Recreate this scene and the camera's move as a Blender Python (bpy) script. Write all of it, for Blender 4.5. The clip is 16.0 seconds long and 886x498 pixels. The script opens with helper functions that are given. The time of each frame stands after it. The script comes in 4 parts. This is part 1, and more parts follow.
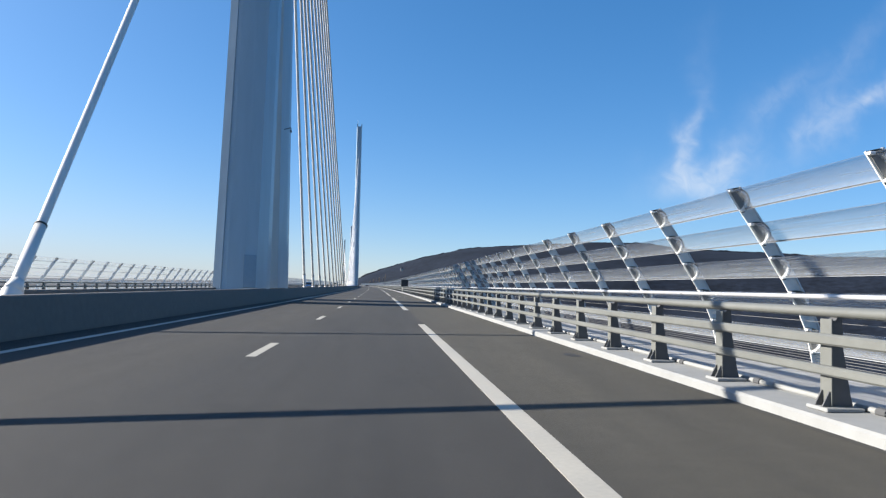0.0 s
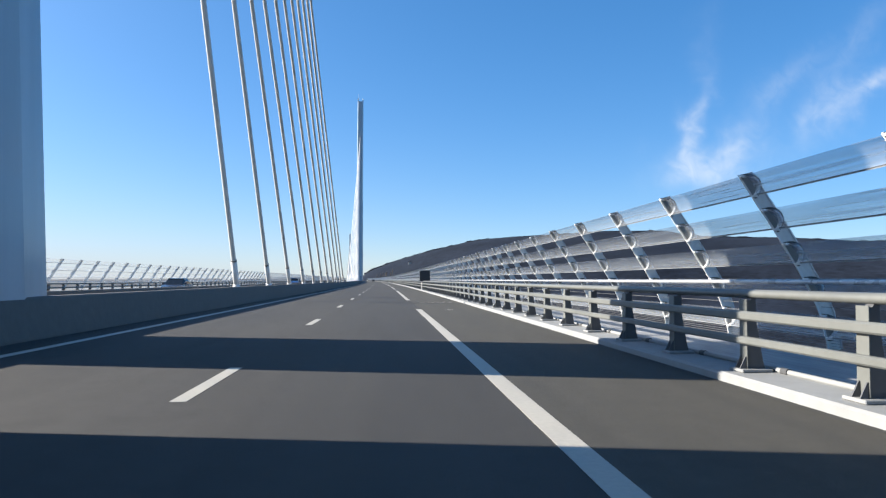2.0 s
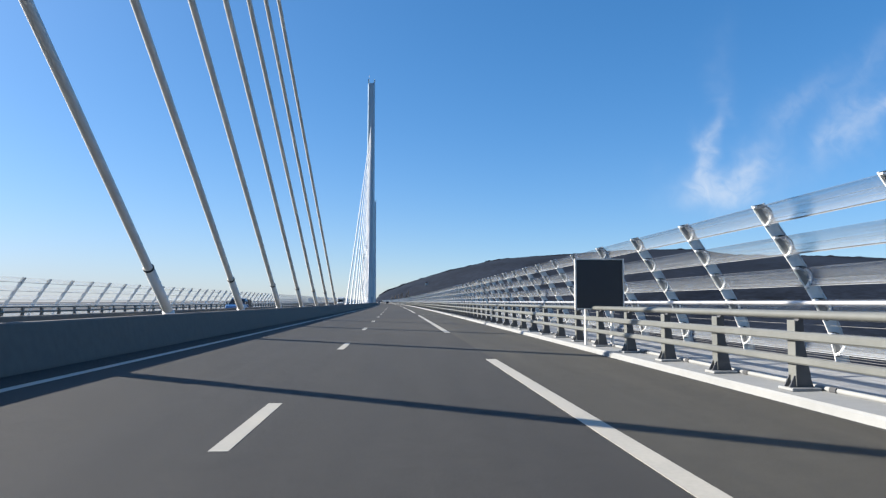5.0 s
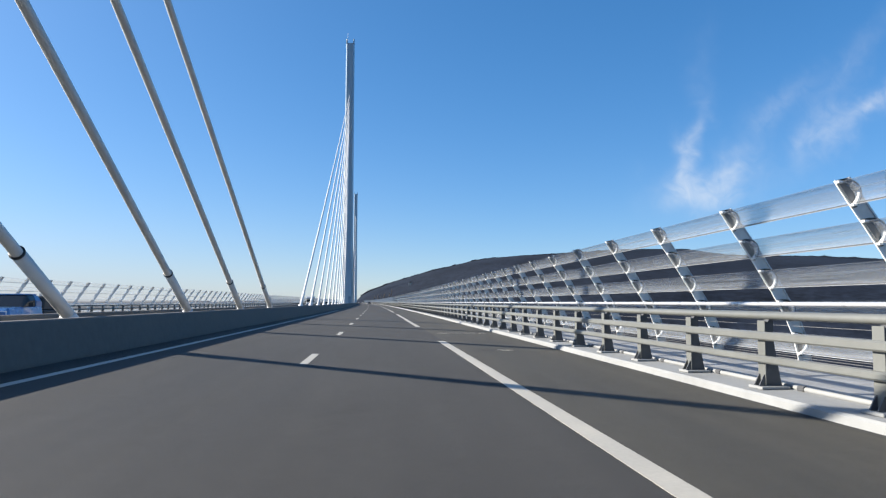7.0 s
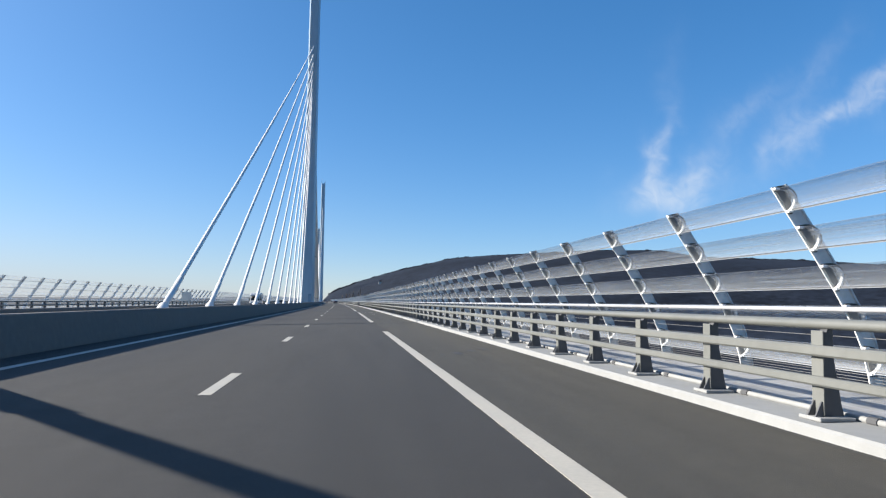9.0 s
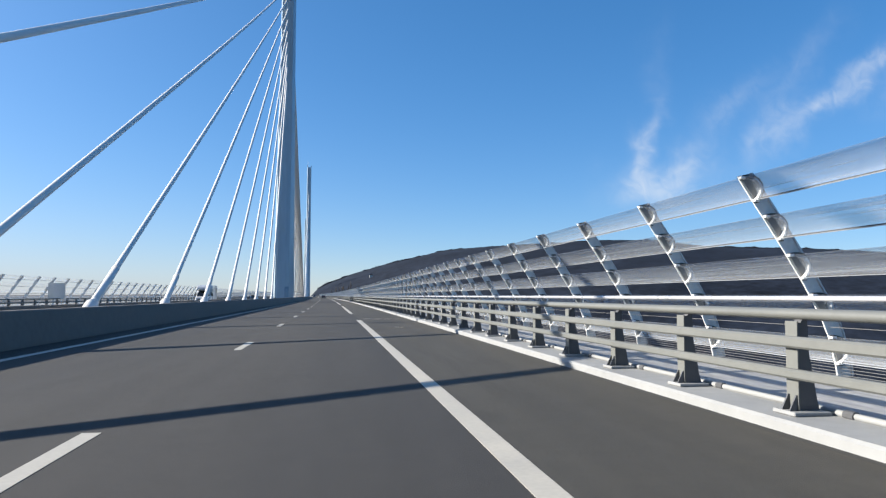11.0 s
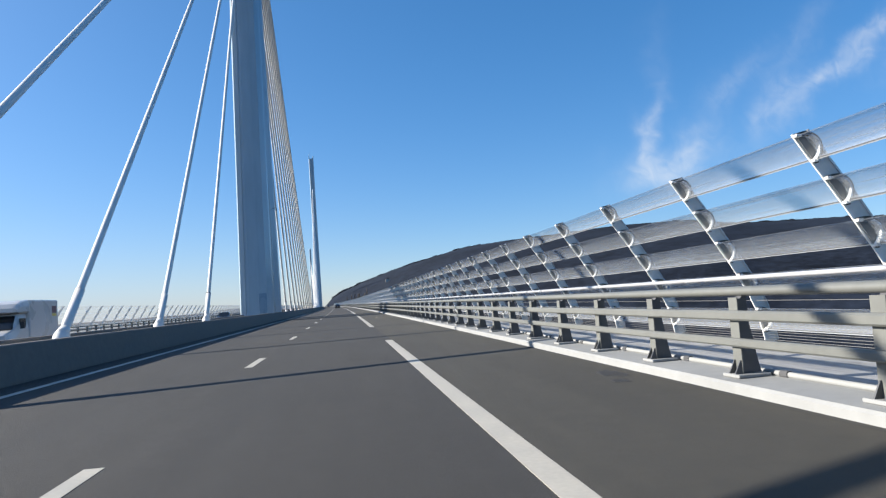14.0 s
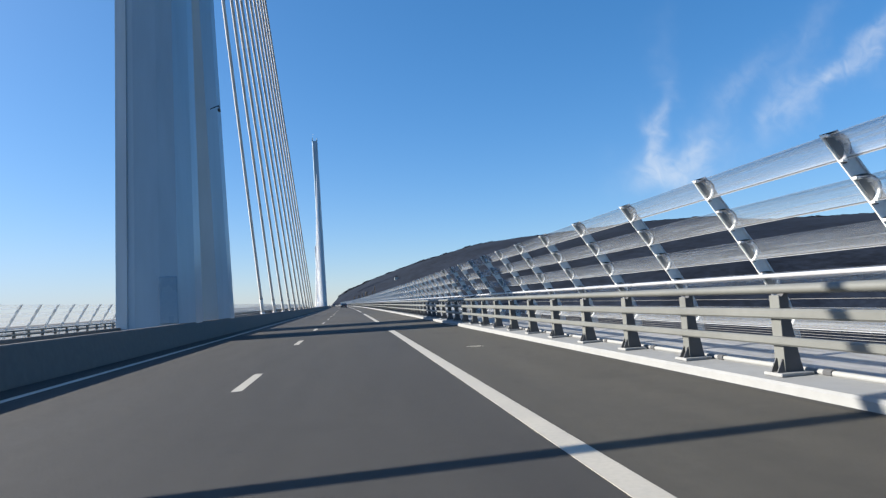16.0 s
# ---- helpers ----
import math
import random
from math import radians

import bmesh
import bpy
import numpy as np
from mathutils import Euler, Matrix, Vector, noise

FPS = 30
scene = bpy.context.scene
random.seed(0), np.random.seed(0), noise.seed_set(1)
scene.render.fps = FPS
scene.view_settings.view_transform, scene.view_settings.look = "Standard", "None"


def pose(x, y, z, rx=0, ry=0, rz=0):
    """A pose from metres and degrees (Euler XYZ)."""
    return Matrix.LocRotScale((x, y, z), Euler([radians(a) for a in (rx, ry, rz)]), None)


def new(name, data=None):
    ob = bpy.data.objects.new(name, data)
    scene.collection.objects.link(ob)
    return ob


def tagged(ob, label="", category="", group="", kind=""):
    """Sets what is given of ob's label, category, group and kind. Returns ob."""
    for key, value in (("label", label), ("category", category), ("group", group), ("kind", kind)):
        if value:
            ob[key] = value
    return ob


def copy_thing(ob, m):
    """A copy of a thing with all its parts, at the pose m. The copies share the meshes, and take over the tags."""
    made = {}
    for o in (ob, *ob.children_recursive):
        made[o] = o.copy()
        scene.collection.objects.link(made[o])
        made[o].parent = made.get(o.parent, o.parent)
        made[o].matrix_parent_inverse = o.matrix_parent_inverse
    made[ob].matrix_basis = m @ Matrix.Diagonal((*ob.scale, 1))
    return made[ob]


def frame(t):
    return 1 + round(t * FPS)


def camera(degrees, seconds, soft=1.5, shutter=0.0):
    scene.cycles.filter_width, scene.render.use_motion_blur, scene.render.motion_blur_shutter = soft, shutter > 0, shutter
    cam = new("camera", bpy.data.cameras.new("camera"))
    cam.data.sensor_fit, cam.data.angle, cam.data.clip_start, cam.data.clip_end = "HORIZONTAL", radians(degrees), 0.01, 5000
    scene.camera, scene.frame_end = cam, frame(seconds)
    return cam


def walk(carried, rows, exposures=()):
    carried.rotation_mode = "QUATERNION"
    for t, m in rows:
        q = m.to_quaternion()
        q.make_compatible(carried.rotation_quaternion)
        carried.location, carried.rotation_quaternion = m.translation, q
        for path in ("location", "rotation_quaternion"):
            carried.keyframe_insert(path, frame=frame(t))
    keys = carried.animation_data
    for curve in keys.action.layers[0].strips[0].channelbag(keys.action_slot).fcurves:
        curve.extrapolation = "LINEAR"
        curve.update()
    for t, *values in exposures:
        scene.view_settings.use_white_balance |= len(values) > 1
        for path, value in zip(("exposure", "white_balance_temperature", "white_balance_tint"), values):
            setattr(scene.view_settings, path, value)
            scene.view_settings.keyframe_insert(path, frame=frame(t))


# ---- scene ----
# The deck is a gentle left-hand curve: s metres along it, u metres to the right of its centre line, z up from the asphalt.
CURVE = -6.14e-05


def deck(s, u=0.0, z=0.0):
    """A place on the deck, with x across it and y along it."""
    a = CURVE * s
    x, y = (1 - math.cos(a)) / CURVE, math.sin(a) / CURVE
    m = Matrix.Translation((x + u * math.cos(a), y - u * math.sin(a), z))
    return m @ Matrix.Rotation(-a, 4, "Z")


EYE = 1.246
cam = camera(61.63, 16.0, soft=1.3)
# seconds, along, across, then the camera's turn to the right, up, and its lean to the right
ROWS = [
    (0.0, -52.21, 8.84, 4.70, 2.91, -1.37),
    (0.5, -40.82, 8.94, 5.87, 0.86, -2.05),
    (1.0, -29.72, 8.95, 6.45, 2.44, -3.80),
    (1.5, -18.67, 8.90, 5.32, 2.71, -0.41),
    (2.0, -7.58, 8.80, 4.36, 2.39, -0.19),
    (2.5, 3.54, 8.69, 4.20, 2.16, 0.60),
    (3.0, 14.67, 8.57, 3.03, 3.66, 0.14),
    (3.5, 25.80, 8.45, 2.27, 3.45, -0.37),
    (4.0, 36.91, 8.34, 2.76, 3.97, -0.55),
    (4.75, 53.57, 8.22, 3.18, 4.03, -0.26),
    (5.75, 75.80, 8.13, 4.28, 4.20, 0.49),
    (6.5, 92.50, 8.14, 4.70, 4.27, 0.78),
    (7.0, 103.64, 8.18, 4.92, 4.10, -0.21),
    (7.5, 114.77, 8.23, 4.29, 4.40, 0.24),
    (8.0, 125.88, 8.30, 4.70, 3.78, -0.62),
    (8.5, 136.97, 8.39, 5.25, 3.66, -0.22),
    (9.0, 148.03, 8.48, 7.44, 4.13, -0.86),
    (9.5, 159.12, 8.57, 9.86, 3.98, -1.33),
    (10.0, 170.15, 8.67, 9.63, 3.91, -1.04),
    (10.75, 186.64, 8.79, 8.89, 3.75, -0.55),
    (11.75, 208.77, 8.92, 6.95, 3.35, 0.73),
    (12.5, 225.44, 8.96, 6.21, 3.19, 1.22),
    (13.0, 236.58, 8.96, 6.45, 2.25, 1.61),
    (13.5, 247.72, 8.94, 6.96, 4.35, 1.83),
    (14.0, 258.85, 8.89, 7.74, 3.73, 3.95),
    (14.5, 269.95, 8.82, 7.17, 3.54, 3.27),
    (15.0, 281.03, 8.74, 6.49, 3.66, 3.71),
    (15.5, 292.11, 8.64, 6.84, 3.16, 3.73),
    (16.0, 303.21, 8.52, 7.39, 3.71, 3.83),
]

# seconds, stops: the film camera opens up a little past the first pylon
EXPOSURES = [(0.0, 1.25), (1.0, 1.25), (1.5, 1.33), (2.0, 1.41), (2.5, 1.43), (3.0, 1.33), (4.0, 1.25), (6.5, 1.23), (16.0, 1.22)]


def fall(u):
    """The far carriageway falls a little to its outer edge."""
    return 0.016 * min(0.0, u + 2.0)


def carried_at(s, u, yaw, pitch, lean):
    return deck(s, u, EYE) @ pose(0, 0, 0, 0, 0, -yaw) @ pose(0, 0, 0, 90 + pitch, 0, 0) @ pose(0, 0, 0, 0, 0, -lean)


walk(cam, [(t, carried_at(s, u, yaw, pitch, lean)) for t, s, u, yaw, pitch, lean in ROWS], EXPOSURES)

# ---- light ----
SUN_UP, SUN_AZ = 23.3, -78.3  # degrees above the horizon; degrees clockwise from straight ahead

world = bpy.data.worlds.new("sky")
scene.world = world
world.use_nodes = True
wn, wl = world.node_tree.nodes, world.node_tree.links
wn.clear()
w_out = wn.new("ShaderNodeOutputWorld")
w_bg = wn.new("ShaderNodeBackground")
w_sky = wn.new("ShaderNodeTexSky")
w_sky.sky_type = "NISHITA"
w_sky.sun_disc = False
w_sky.sun_elevation, w_sky.sun_rotation = radians(SUN_UP), radians(SUN_AZ)
w_sky.altitude, w_sky.air_density, w_sky.dust_density, w_sky.ozone_density = 900, 1.0, 0.05, 6.0
w_bg.inputs["Strength"].default_value = 0.0925

# thin cirrus: soft strokes in the plane of the sky, (across, up, turn, length, width, strength), torn by noise
CIRRUS = (
    (0.43, 0.225, 70, 0.04, 0.012, 0.26), (0.42, 0.19, 110, 0.035, 0.015, 0.32), (0.45, 0.16, 6, 0.06, 0.024, 0.4), (0.49, 0.185, 35, 0.04, 0.022, 0.26),
    (0.555, 0.28, 42, 0.07, 0.02, 0.15), (0.62, 0.235, 42, 0.06, 0.02, 0.24), (0.7, 0.29, 38, 0.06, 0.015, 0.34), (0.8, 0.35, 34, 0.08, 0.017, 0.34), (0.66, 0.33, 50, 0.1, 0.02, 0.1),
    (0.445, 0.32, 85, 0.07, 0.018, 0.04), (0.95, 0.36, 25, 0.13, 0.03, 0.3),
)


def sky_math(op, a, b=None):
    nd = wn.new("ShaderNodeMath")
    nd.operation = op
    for i, v in enumerate((a, b)):
        if v is None:
            continue
        if isinstance(v, (int, float)):
            nd.inputs[i].default_value = v
        else:
            wl.new(v, nd.inputs[i])
    return nd.outputs[0]


w_co = wn.new("ShaderNodeTexCoord")
w_xyz = wn.new("ShaderNodeSeparateXYZ")
wl.new(w_co.outputs["Generated"], w_xyz.inputs[0])
ahead = sky_math("MAXIMUM", w_xyz.outputs["Y"], 0.05)
flat_x, flat_z = sky_math("DIVIDE", w_xyz.outputs["X"], ahead), sky_math("DIVIDE", w_xyz.outputs["Z"], ahead)
w_pos = wn.new("ShaderNodeCombineXYZ")
wl.new(flat_x, w_pos.inputs[0])
wl.new(flat_z, w_pos.inputs[1])
w_warp = wn.new("ShaderNodeTexNoise")
w_warp.inputs["Scale"].default_value, w_warp.inputs["Detail"].default_value = 14, 4
wl.new(w_pos.outputs[0], w_warp.inputs["Vector"])
w_tear = wn.new("ShaderNodeTexNoise")
w_tear.inputs["Scale"].default_value, w_tear.inputs["Detail"].default_value, w_tear.inputs["Distortion"].default_value = 34, 8, 1.2
wl.new(w_pos.outputs[0], w_tear.inputs["Vector"])
w_sep = wn.new("ShaderNodeSeparateColor")
wl.new(w_warp.outputs["Color"], w_sep.inputs[0])
px = sky_math("ADD", flat_x, sky_math("MULTIPLY", sky_math("SUBTRACT", w_sep.outputs[0], 0.5), 0.075))
pz = sky_math("ADD", flat_z, sky_math("MULTIPLY", sky_math("SUBTRACT", w_sep.outputs[1], 0.5), 0.075))
cover = None
for cx, cz, turn, length, width, amount in CIRRUS:
    c, s = math.cos(radians(turn)), math.sin(radians(turn))
    dx, dz = sky_math("SUBTRACT", px, cx), sky_math("SUBTRACT", pz, cz)
    along = sky_math("DIVIDE", sky_math("ADD", sky_math("MULTIPLY", dx, c), sky_math("MULTIPLY", dz, s)), length)
    over = sky_math("DIVIDE", sky_math("SUBTRACT", sky_math("MULTIPLY", dz, c), sky_math("MULTIPLY", dx, s)), width)
    r2 = sky_math("ADD", sky_math("MULTIPLY", along, along), sky_math("MULTIPLY", over, over))
    g = sky_math("MULTIPLY", sky_math("POWER", 2.718, sky_math("MULTIPLY", r2, -1.0)), amount)
    cover = g if cover is None else sky_math("ADD", cover, g)
cover = sky_math("MULTIPLY", cover, sky_math("MINIMUM", sky_math("MULTIPLY", w_tear.outputs["Fac"], 1.7), 1.2))
cover = sky_math("MINIMUM", cover, 0.9)
w_hue = wn.new("ShaderNodeHueSaturation")
w_hue.inputs["Saturation"].default_value = 1.18
w_flat = wn.new("ShaderNodeGamma")
w_flat.inputs["Gamma"].default_value = 0.77
wl.new(w_sky.outputs[0], w_hue.inputs["Color"])
w_mix = wn.new("ShaderNodeMix")
w_mix.data_type = "RGBA"
wl.new(cover, w_mix.inputs["Factor"])
wl.new(w_hue.outputs[0], w_flat.inputs["Color"])
w_tint = wn.new("ShaderNodeVectorMath")
w_tint.operation = "MULTIPLY"
w_tint.inputs[1].default_value = (0.955, 0.975, 1.09)
wl.new(w_flat.outputs[0], w_tint.inputs[0])
# pale haze low on the sunward side
low = sky_math("POWER", 2.718, sky_math("MULTIPLY", sky_math("MAXIMUM", w_xyz.outputs["Z"], 0.0), -14.0))
sunward = sky_math("MINIMUM", sky_math("MAXIMUM", sky_math("SUBTRACT", 0.2, sky_math("MULTIPLY", w_xyz.outputs["X"], 1.3)), 0.0), 0.75)
w_haze = wn.new("ShaderNodeMix")
w_haze.data_type = "RGBA"
wl.new(sky_math("MULTIPLY", low, sunward), w_haze.inputs["Factor"])
wl.new(w_tint.outputs[0], w_haze.inputs["A"])
w_haze.inputs["B"].default_value = (2.1, 2.22, 2.55, 1)
# the pale glow of the air round the sun
w_dot = wn.new("ShaderNodeVectorMath")
w_dot.operation = "DOT_PRODUCT"
wl.new(w_co.outputs["Generated"], w_dot.inputs[0])
w_dot.inputs[1].default_value = (math.sin(radians(SUN_AZ)) * math.cos(radians(SUN_UP)), math.cos(radians(SUN_AZ)) * math.cos(radians(SUN_UP)), math.sin(radians(SUN_UP)))
glow = sky_math("MULTIPLY", sky_math("POWER", 2.718, sky_math("MULTIPLY", sky_math("SUBTRACT", w_dot.outputs["Value"], 1.0), 5.0)), 2.3)
w_glow = wn.new("ShaderNodeVectorMath")
w_glow.operation = "SCALE"
w_glow.inputs[0].default_value = (1.0, 0.97, 0.93)
wl.new(glow, w_glow.inputs["Scale"])
w_add = wn.new("ShaderNodeVectorMath")
w_add.operation = "ADD"
wl.new(w_haze.outputs["Result"], w_add.inputs[0])
wl.new(w_glow.outputs[0], w_add.inputs[1])
wl.new(w_add.outputs[0], w_mix.inputs["A"])
w_mix.inputs["B"].default_value = (3.9, 4.1, 4.4, 1)
wl.new(w_mix.outputs["Result"], w_bg.inputs["Color"])
wl.new(w_bg.outputs[0], w_out.inputs["Surface"])

sun = new("sun", bpy.data.lights.new("sun", "SUN"))
sun.data.energy, sun.data.angle, sun.data.color = 5.0, radians(0.53), (1.0, 0.93, 0.83)
way = Vector((math.sin(radians(SUN_AZ)) * math.cos(radians(SUN_UP)), math.cos(radians(SUN_AZ)) * math.cos(radians(SUN_UP)), math.sin(radians(SUN_UP))))
sun.matrix_world = way.to_track_quat("Z", "Y").to_matrix().to_4x4()


# ---- materials ----
def material(name, colour, rough=0.6, metal=0.0, spread=0.12, scale=8.0, big=0.6, bump=0.0, bump_scale=60.0, stretch=(1, 1, 1), coat=0.0):
    """A surface with grain and large stains, both at real size."""
    mat = bpy.data.materials.new(name)
    mat.use_nodes = True
    n, l = mat.node_tree.nodes, mat.node_tree.links
    b = n["Principled BSDF"]
    b.inputs["Metallic"].default_value = metal
    b.inputs["Coat Weight"].default_value = coat
    co = n.new("ShaderNodeNewGeometry")
    mp = n.new("ShaderNodeMapping")
    mp.inputs["Scale"].default_value = stretch
    l.new(co.outputs["Position"], mp.inputs["Vector"])
    fine, wide = n.new("ShaderNodeTexNoise"), n.new("ShaderNodeTexNoise")
    fine.inputs["Scale"].default_value, fine.inputs["Detail"].default_value = scale, 6
    wide.inputs["Scale"].default_value, wide.inputs["Detail"].default_value = big, 4
    for t in (fine, wide):
        l.new(mp.outputs[0], t.inputs["Vector"])
    add = n.new("ShaderNodeMath")
    add.operation = "ADD"
    l.new(fine.outputs["Fac"], add.inputs[0])
    l.new(wide.outputs["Fac"], add.inputs[1])
    rng = n.new("ShaderNodeMapRange")
    rng.inputs["From Min"].default_value, rng.inputs["From Max"].default_value = 0.6, 1.4
    rng.inputs["To Min"].default_value, rng.inputs["To Max"].default_value = 1 - spread, 1 + spread
    l.new(add.outputs[0], rng.inputs["Value"])
    mul = n.new("ShaderNodeVectorMath")
    mul.operation = "SCALE"
    mul.inputs[0].default_value = colour
    l.new(rng.outputs[0], mul.inputs["Scale"])
    l.new(mul.outputs[0], b.inputs["Base Color"])
    rr = n.new("ShaderNodeMapRange")
    rr.inputs["From Min"].default_value, rr.inputs["From Max"].default_value = 0.3, 0.7
    rr.inputs["To Min"].default_value, rr.inputs["To Max"].default_value = max(rough - 0.08, 0.02), min(rough + 0.08, 1)
    l.new(wide.outputs["Fac"], rr.inputs["Value"])
    l.new(rr.outputs[0], b.inputs["Roughness"])
    if bump:
        bn, bt = n.new("ShaderNodeBump"), n.new("ShaderNodeTexNoise")
        bt.inputs["Scale"].default_value, bt.inputs["Detail"].default_value = bump_scale, 3
        l.new(co.outputs["Position"], bt.inputs["Vector"])
        l.new(bt.outputs["Fac"], bn.inputs["Height"])
        bn.inputs["Strength"].default_value, bn.inputs["Distance"].default_value = bump, 0.01
        l.new(bn.outputs[0], b.inputs["Normal"])
    return mat


def clear_sheet(name, tint, body, share):
    """Clear acrylic that has turned a little milky: it lets most light through, with reflections drawn in as streaks of
    opacity, and a shine.
    """
    mat = bpy.data.materials.new(name)
    mat.use_nodes = True
    n, l = mat.node_tree.nodes, mat.node_tree.links
    out, b = n["Material Output"], n["Principled BSDF"]
    b.inputs["Base Color"].default_value = (*body, 1)
    b.inputs["Roughness"].default_value = 0.25
    tr = n.new("ShaderNodeBsdfTransparent")
    tr.inputs["Color"].default_value = (*tint, 1)
    co = n.new("ShaderNodeNewGeometry")
    mp = n.new("ShaderNodeMapping")
    mp.inputs["Scale"].default_value = (1.2, 0.2, 22)
    l.new(co.outputs["Position"], mp.inputs["Vector"])
    # noise drawn out level: streaky reflections painted into the opacity
    noi = n.new("ShaderNodeTexNoise")
    noi.inputs["Scale"].default_value, noi.inputs["Detail"].default_value = 1.5, 4
    l.new(mp.outputs[0], noi.inputs["Vector"])
    rng = n.new("ShaderNodeMapRange")
    rng.inputs["From Min"].default_value, rng.inputs["From Max"].default_value = 0.3, 0.7
    rng.inputs["To Min"].default_value, rng.inputs["To Max"].default_value = share * 0.55, share * 1.45
    l.new(noi.outputs["Fac"], rng.inputs["Value"])
    glow, milk = n.new("ShaderNodeBsdfTranslucent"), n.new("ShaderNodeMixShader")
    glow.inputs["Color"].default_value = (*[min(1, c * 1.5) for c in body], 1)
    milk.inputs[0].default_value = 0.5
    l.new(b.outputs[0], milk.inputs[1])
    l.new(glow.outputs[0], milk.inputs[2])
    mix = n.new("ShaderNodeMixShader")
    l.new(rng.outputs[0], mix.inputs[0])
    l.new(tr.outputs[0], mix.inputs[1])
    shine, skin = n.new("ShaderNodeBsdfGlossy"), n.new("ShaderNodeMixShader")
    shine.inputs["Color"].default_value = (0.74, 0.74, 0.74, 1)
    shine.inputs["Roughness"].default_value = 0.5
    skin.inputs[0].default_value = 0.42
    l.new(milk.outputs[0], skin.inputs[1])
    l.new(shine.outputs[0], skin.inputs[2])
    l.new(skin.outputs[0], mix.inputs[2])
    l.new(mix.outputs[0], out.inputs["Surface"])
    return mat


def asphalt(name, colour):
    """Worn open-textured asphalt: stone grain, long streaks from the traffic, broad patches and a few oil stains."""
    mat = material(name, colour, 0.85, spread=0.3, scale=2.2, big=0.25, bump=0.5, bump_scale=200, stretch=(1.0, 0.06, 1))
    n, l = mat.node_tree.nodes, mat.node_tree.links
    b = n["Principled BSDF"]
    base = b.inputs["Base Color"].links[0].from_socket
    co = n.new("ShaderNodeNewGeometry")
    grain = n.new("ShaderNodeTexNoise")
    grain.inputs["Scale"].default_value, grain.inputs["Detail"].default_value = 70, 3
    l.new(co.outputs["Position"], grain.inputs["Vector"])
    stain = n.new("ShaderNodeTexNoise")
    stain.inputs["Scale"].default_value, stain.inputs["Detail"].default_value = 0.5, 6
    l.new(co.outputs["Position"], stain.inputs["Vector"])
    blot = n.new("ShaderNodeTexNoise")
    blot.inputs["Scale"].default_value, blot.inputs["Detail"].default_value, blot.inputs["Roughness"].default_value = 3.2, 5, 0.7
    l.new(co.outputs["Position"], blot.inputs["Vector"])
    r1, r2, r3 = n.new("ShaderNodeMapRange"), n.new("ShaderNodeMapRange"), n.new("ShaderNodeMapRange")
    for r, src, lo, hi, t0, t1 in ((r1, grain, 0.3, 0.7, 0.72, 1.28), (r2, stain, 0.6, 0.78, 1.0, 0.68), (r3, blot, 0.35, 0.65, 0.9, 1.1)):
        r.inputs["From Min"].default_value, r.inputs["From Max"].default_value = lo, hi
        r.inputs["To Min"].default_value, r.inputs["To Max"].default_value = t0, t1
        l.new(src.outputs["Fac"], r.inputs["Value"])
    m = n.new("ShaderNodeMath")
    m.operation = "MULTIPLY"
    l.new(r1.outputs[0], m.inputs[0])
    l.new(r2.outputs[0], m.inputs[1])
    m3 = n.new("ShaderNodeMath")
    m3.operation = "MULTIPLY"
    l.new(m.outputs[0], m3.inputs[0])
    l.new(r3.outputs[0], m3.inputs[1])
    v = n.new("ShaderNodeVectorMath")
    v.operation = "SCALE"
    l.new(base, v.inputs[0])
    l.new(m3.outputs[0], v.inputs["Scale"])
    l.new(v.outputs[0], b.inputs["Base Color"])
    return mat


ASPHALT = asphalt("asphalt", (0.028, 0.0266, 0.0238))
SHOULDER = asphalt("shoulder_asphalt", (0.0455, 0.0415, 0.0318))
PAINT = material("road_paint", (0.41, 0.385, 0.325), 0.6, spread=0.12, scale=20, big=1.5)
CONCRETE = material("concrete", (0.134, 0.122, 0.106), 0.85, spread=0.14, scale=5, big=0.4, bump=0.25, bump_scale=40)
WHITE_CONCRETE = material("white_kerb_paint", (0.245, 0.25, 0.246), 0.75, spread=0.1, scale=5, big=0.7, bump=0.2, bump_scale=30)
# white paint with the reflected blue of the sky mixed into its base colour
STEEL = material("sky_tinted_white_steel", (0.335, 0.412, 0.458), 0.42, spread=0.12, scale=1.6, big=0.2, stretch=(1, 1, 0.12), coat=0.25)
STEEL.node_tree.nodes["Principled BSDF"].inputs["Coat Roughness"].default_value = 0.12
STAY_WHITE = material("white_sheath", (0.64, 0.63, 0.6), 0.45, spread=0.06, scale=3, big=0.3)
STEEL_DOOR = material("grey_door_paint", (0.2, 0.275, 0.335), 0.3, spread=0.08, coat=0.5)
BLACK = material("black_rubber", (0.015, 0.015, 0.016), 0.5)
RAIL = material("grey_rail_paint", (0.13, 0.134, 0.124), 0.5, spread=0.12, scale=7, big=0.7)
# the rails' grey again, darkened and cooled for the shaded side of the posts
SHADED_POST = material("shaded_grey_post_paint", (0.074, 0.076, 0.08), 0.5, spread=0.14, scale=9, big=0.8)
GALV = material("galvanised_steel", (0.66, 0.63, 0.585), 0.5, 0.1, spread=0.14, scale=14, big=1.2)
ALU = material("bright_aluminium", (0.5, 0.5, 0.51), 0.3, 0.3, spread=0.08, scale=10, big=0.8)
CAR_NAVY = material("navy_car_paint", (0.045, 0.055, 0.08), 0.25, 0.2, coat=0.6)
CAR_BLACK = material("black_car_paint", (0.012, 0.012, 0.014), 0.22, 0.2, coat=0.6)
CAR_BLUE = material("blue_car_paint", (0.06, 0.18, 0.4), 0.25, 0.1, coat=0.6)
VAN_WHITE = material("white_van_paint", (0.5, 0.5, 0.5), 0.3, spread=0.05, coat=0.4)
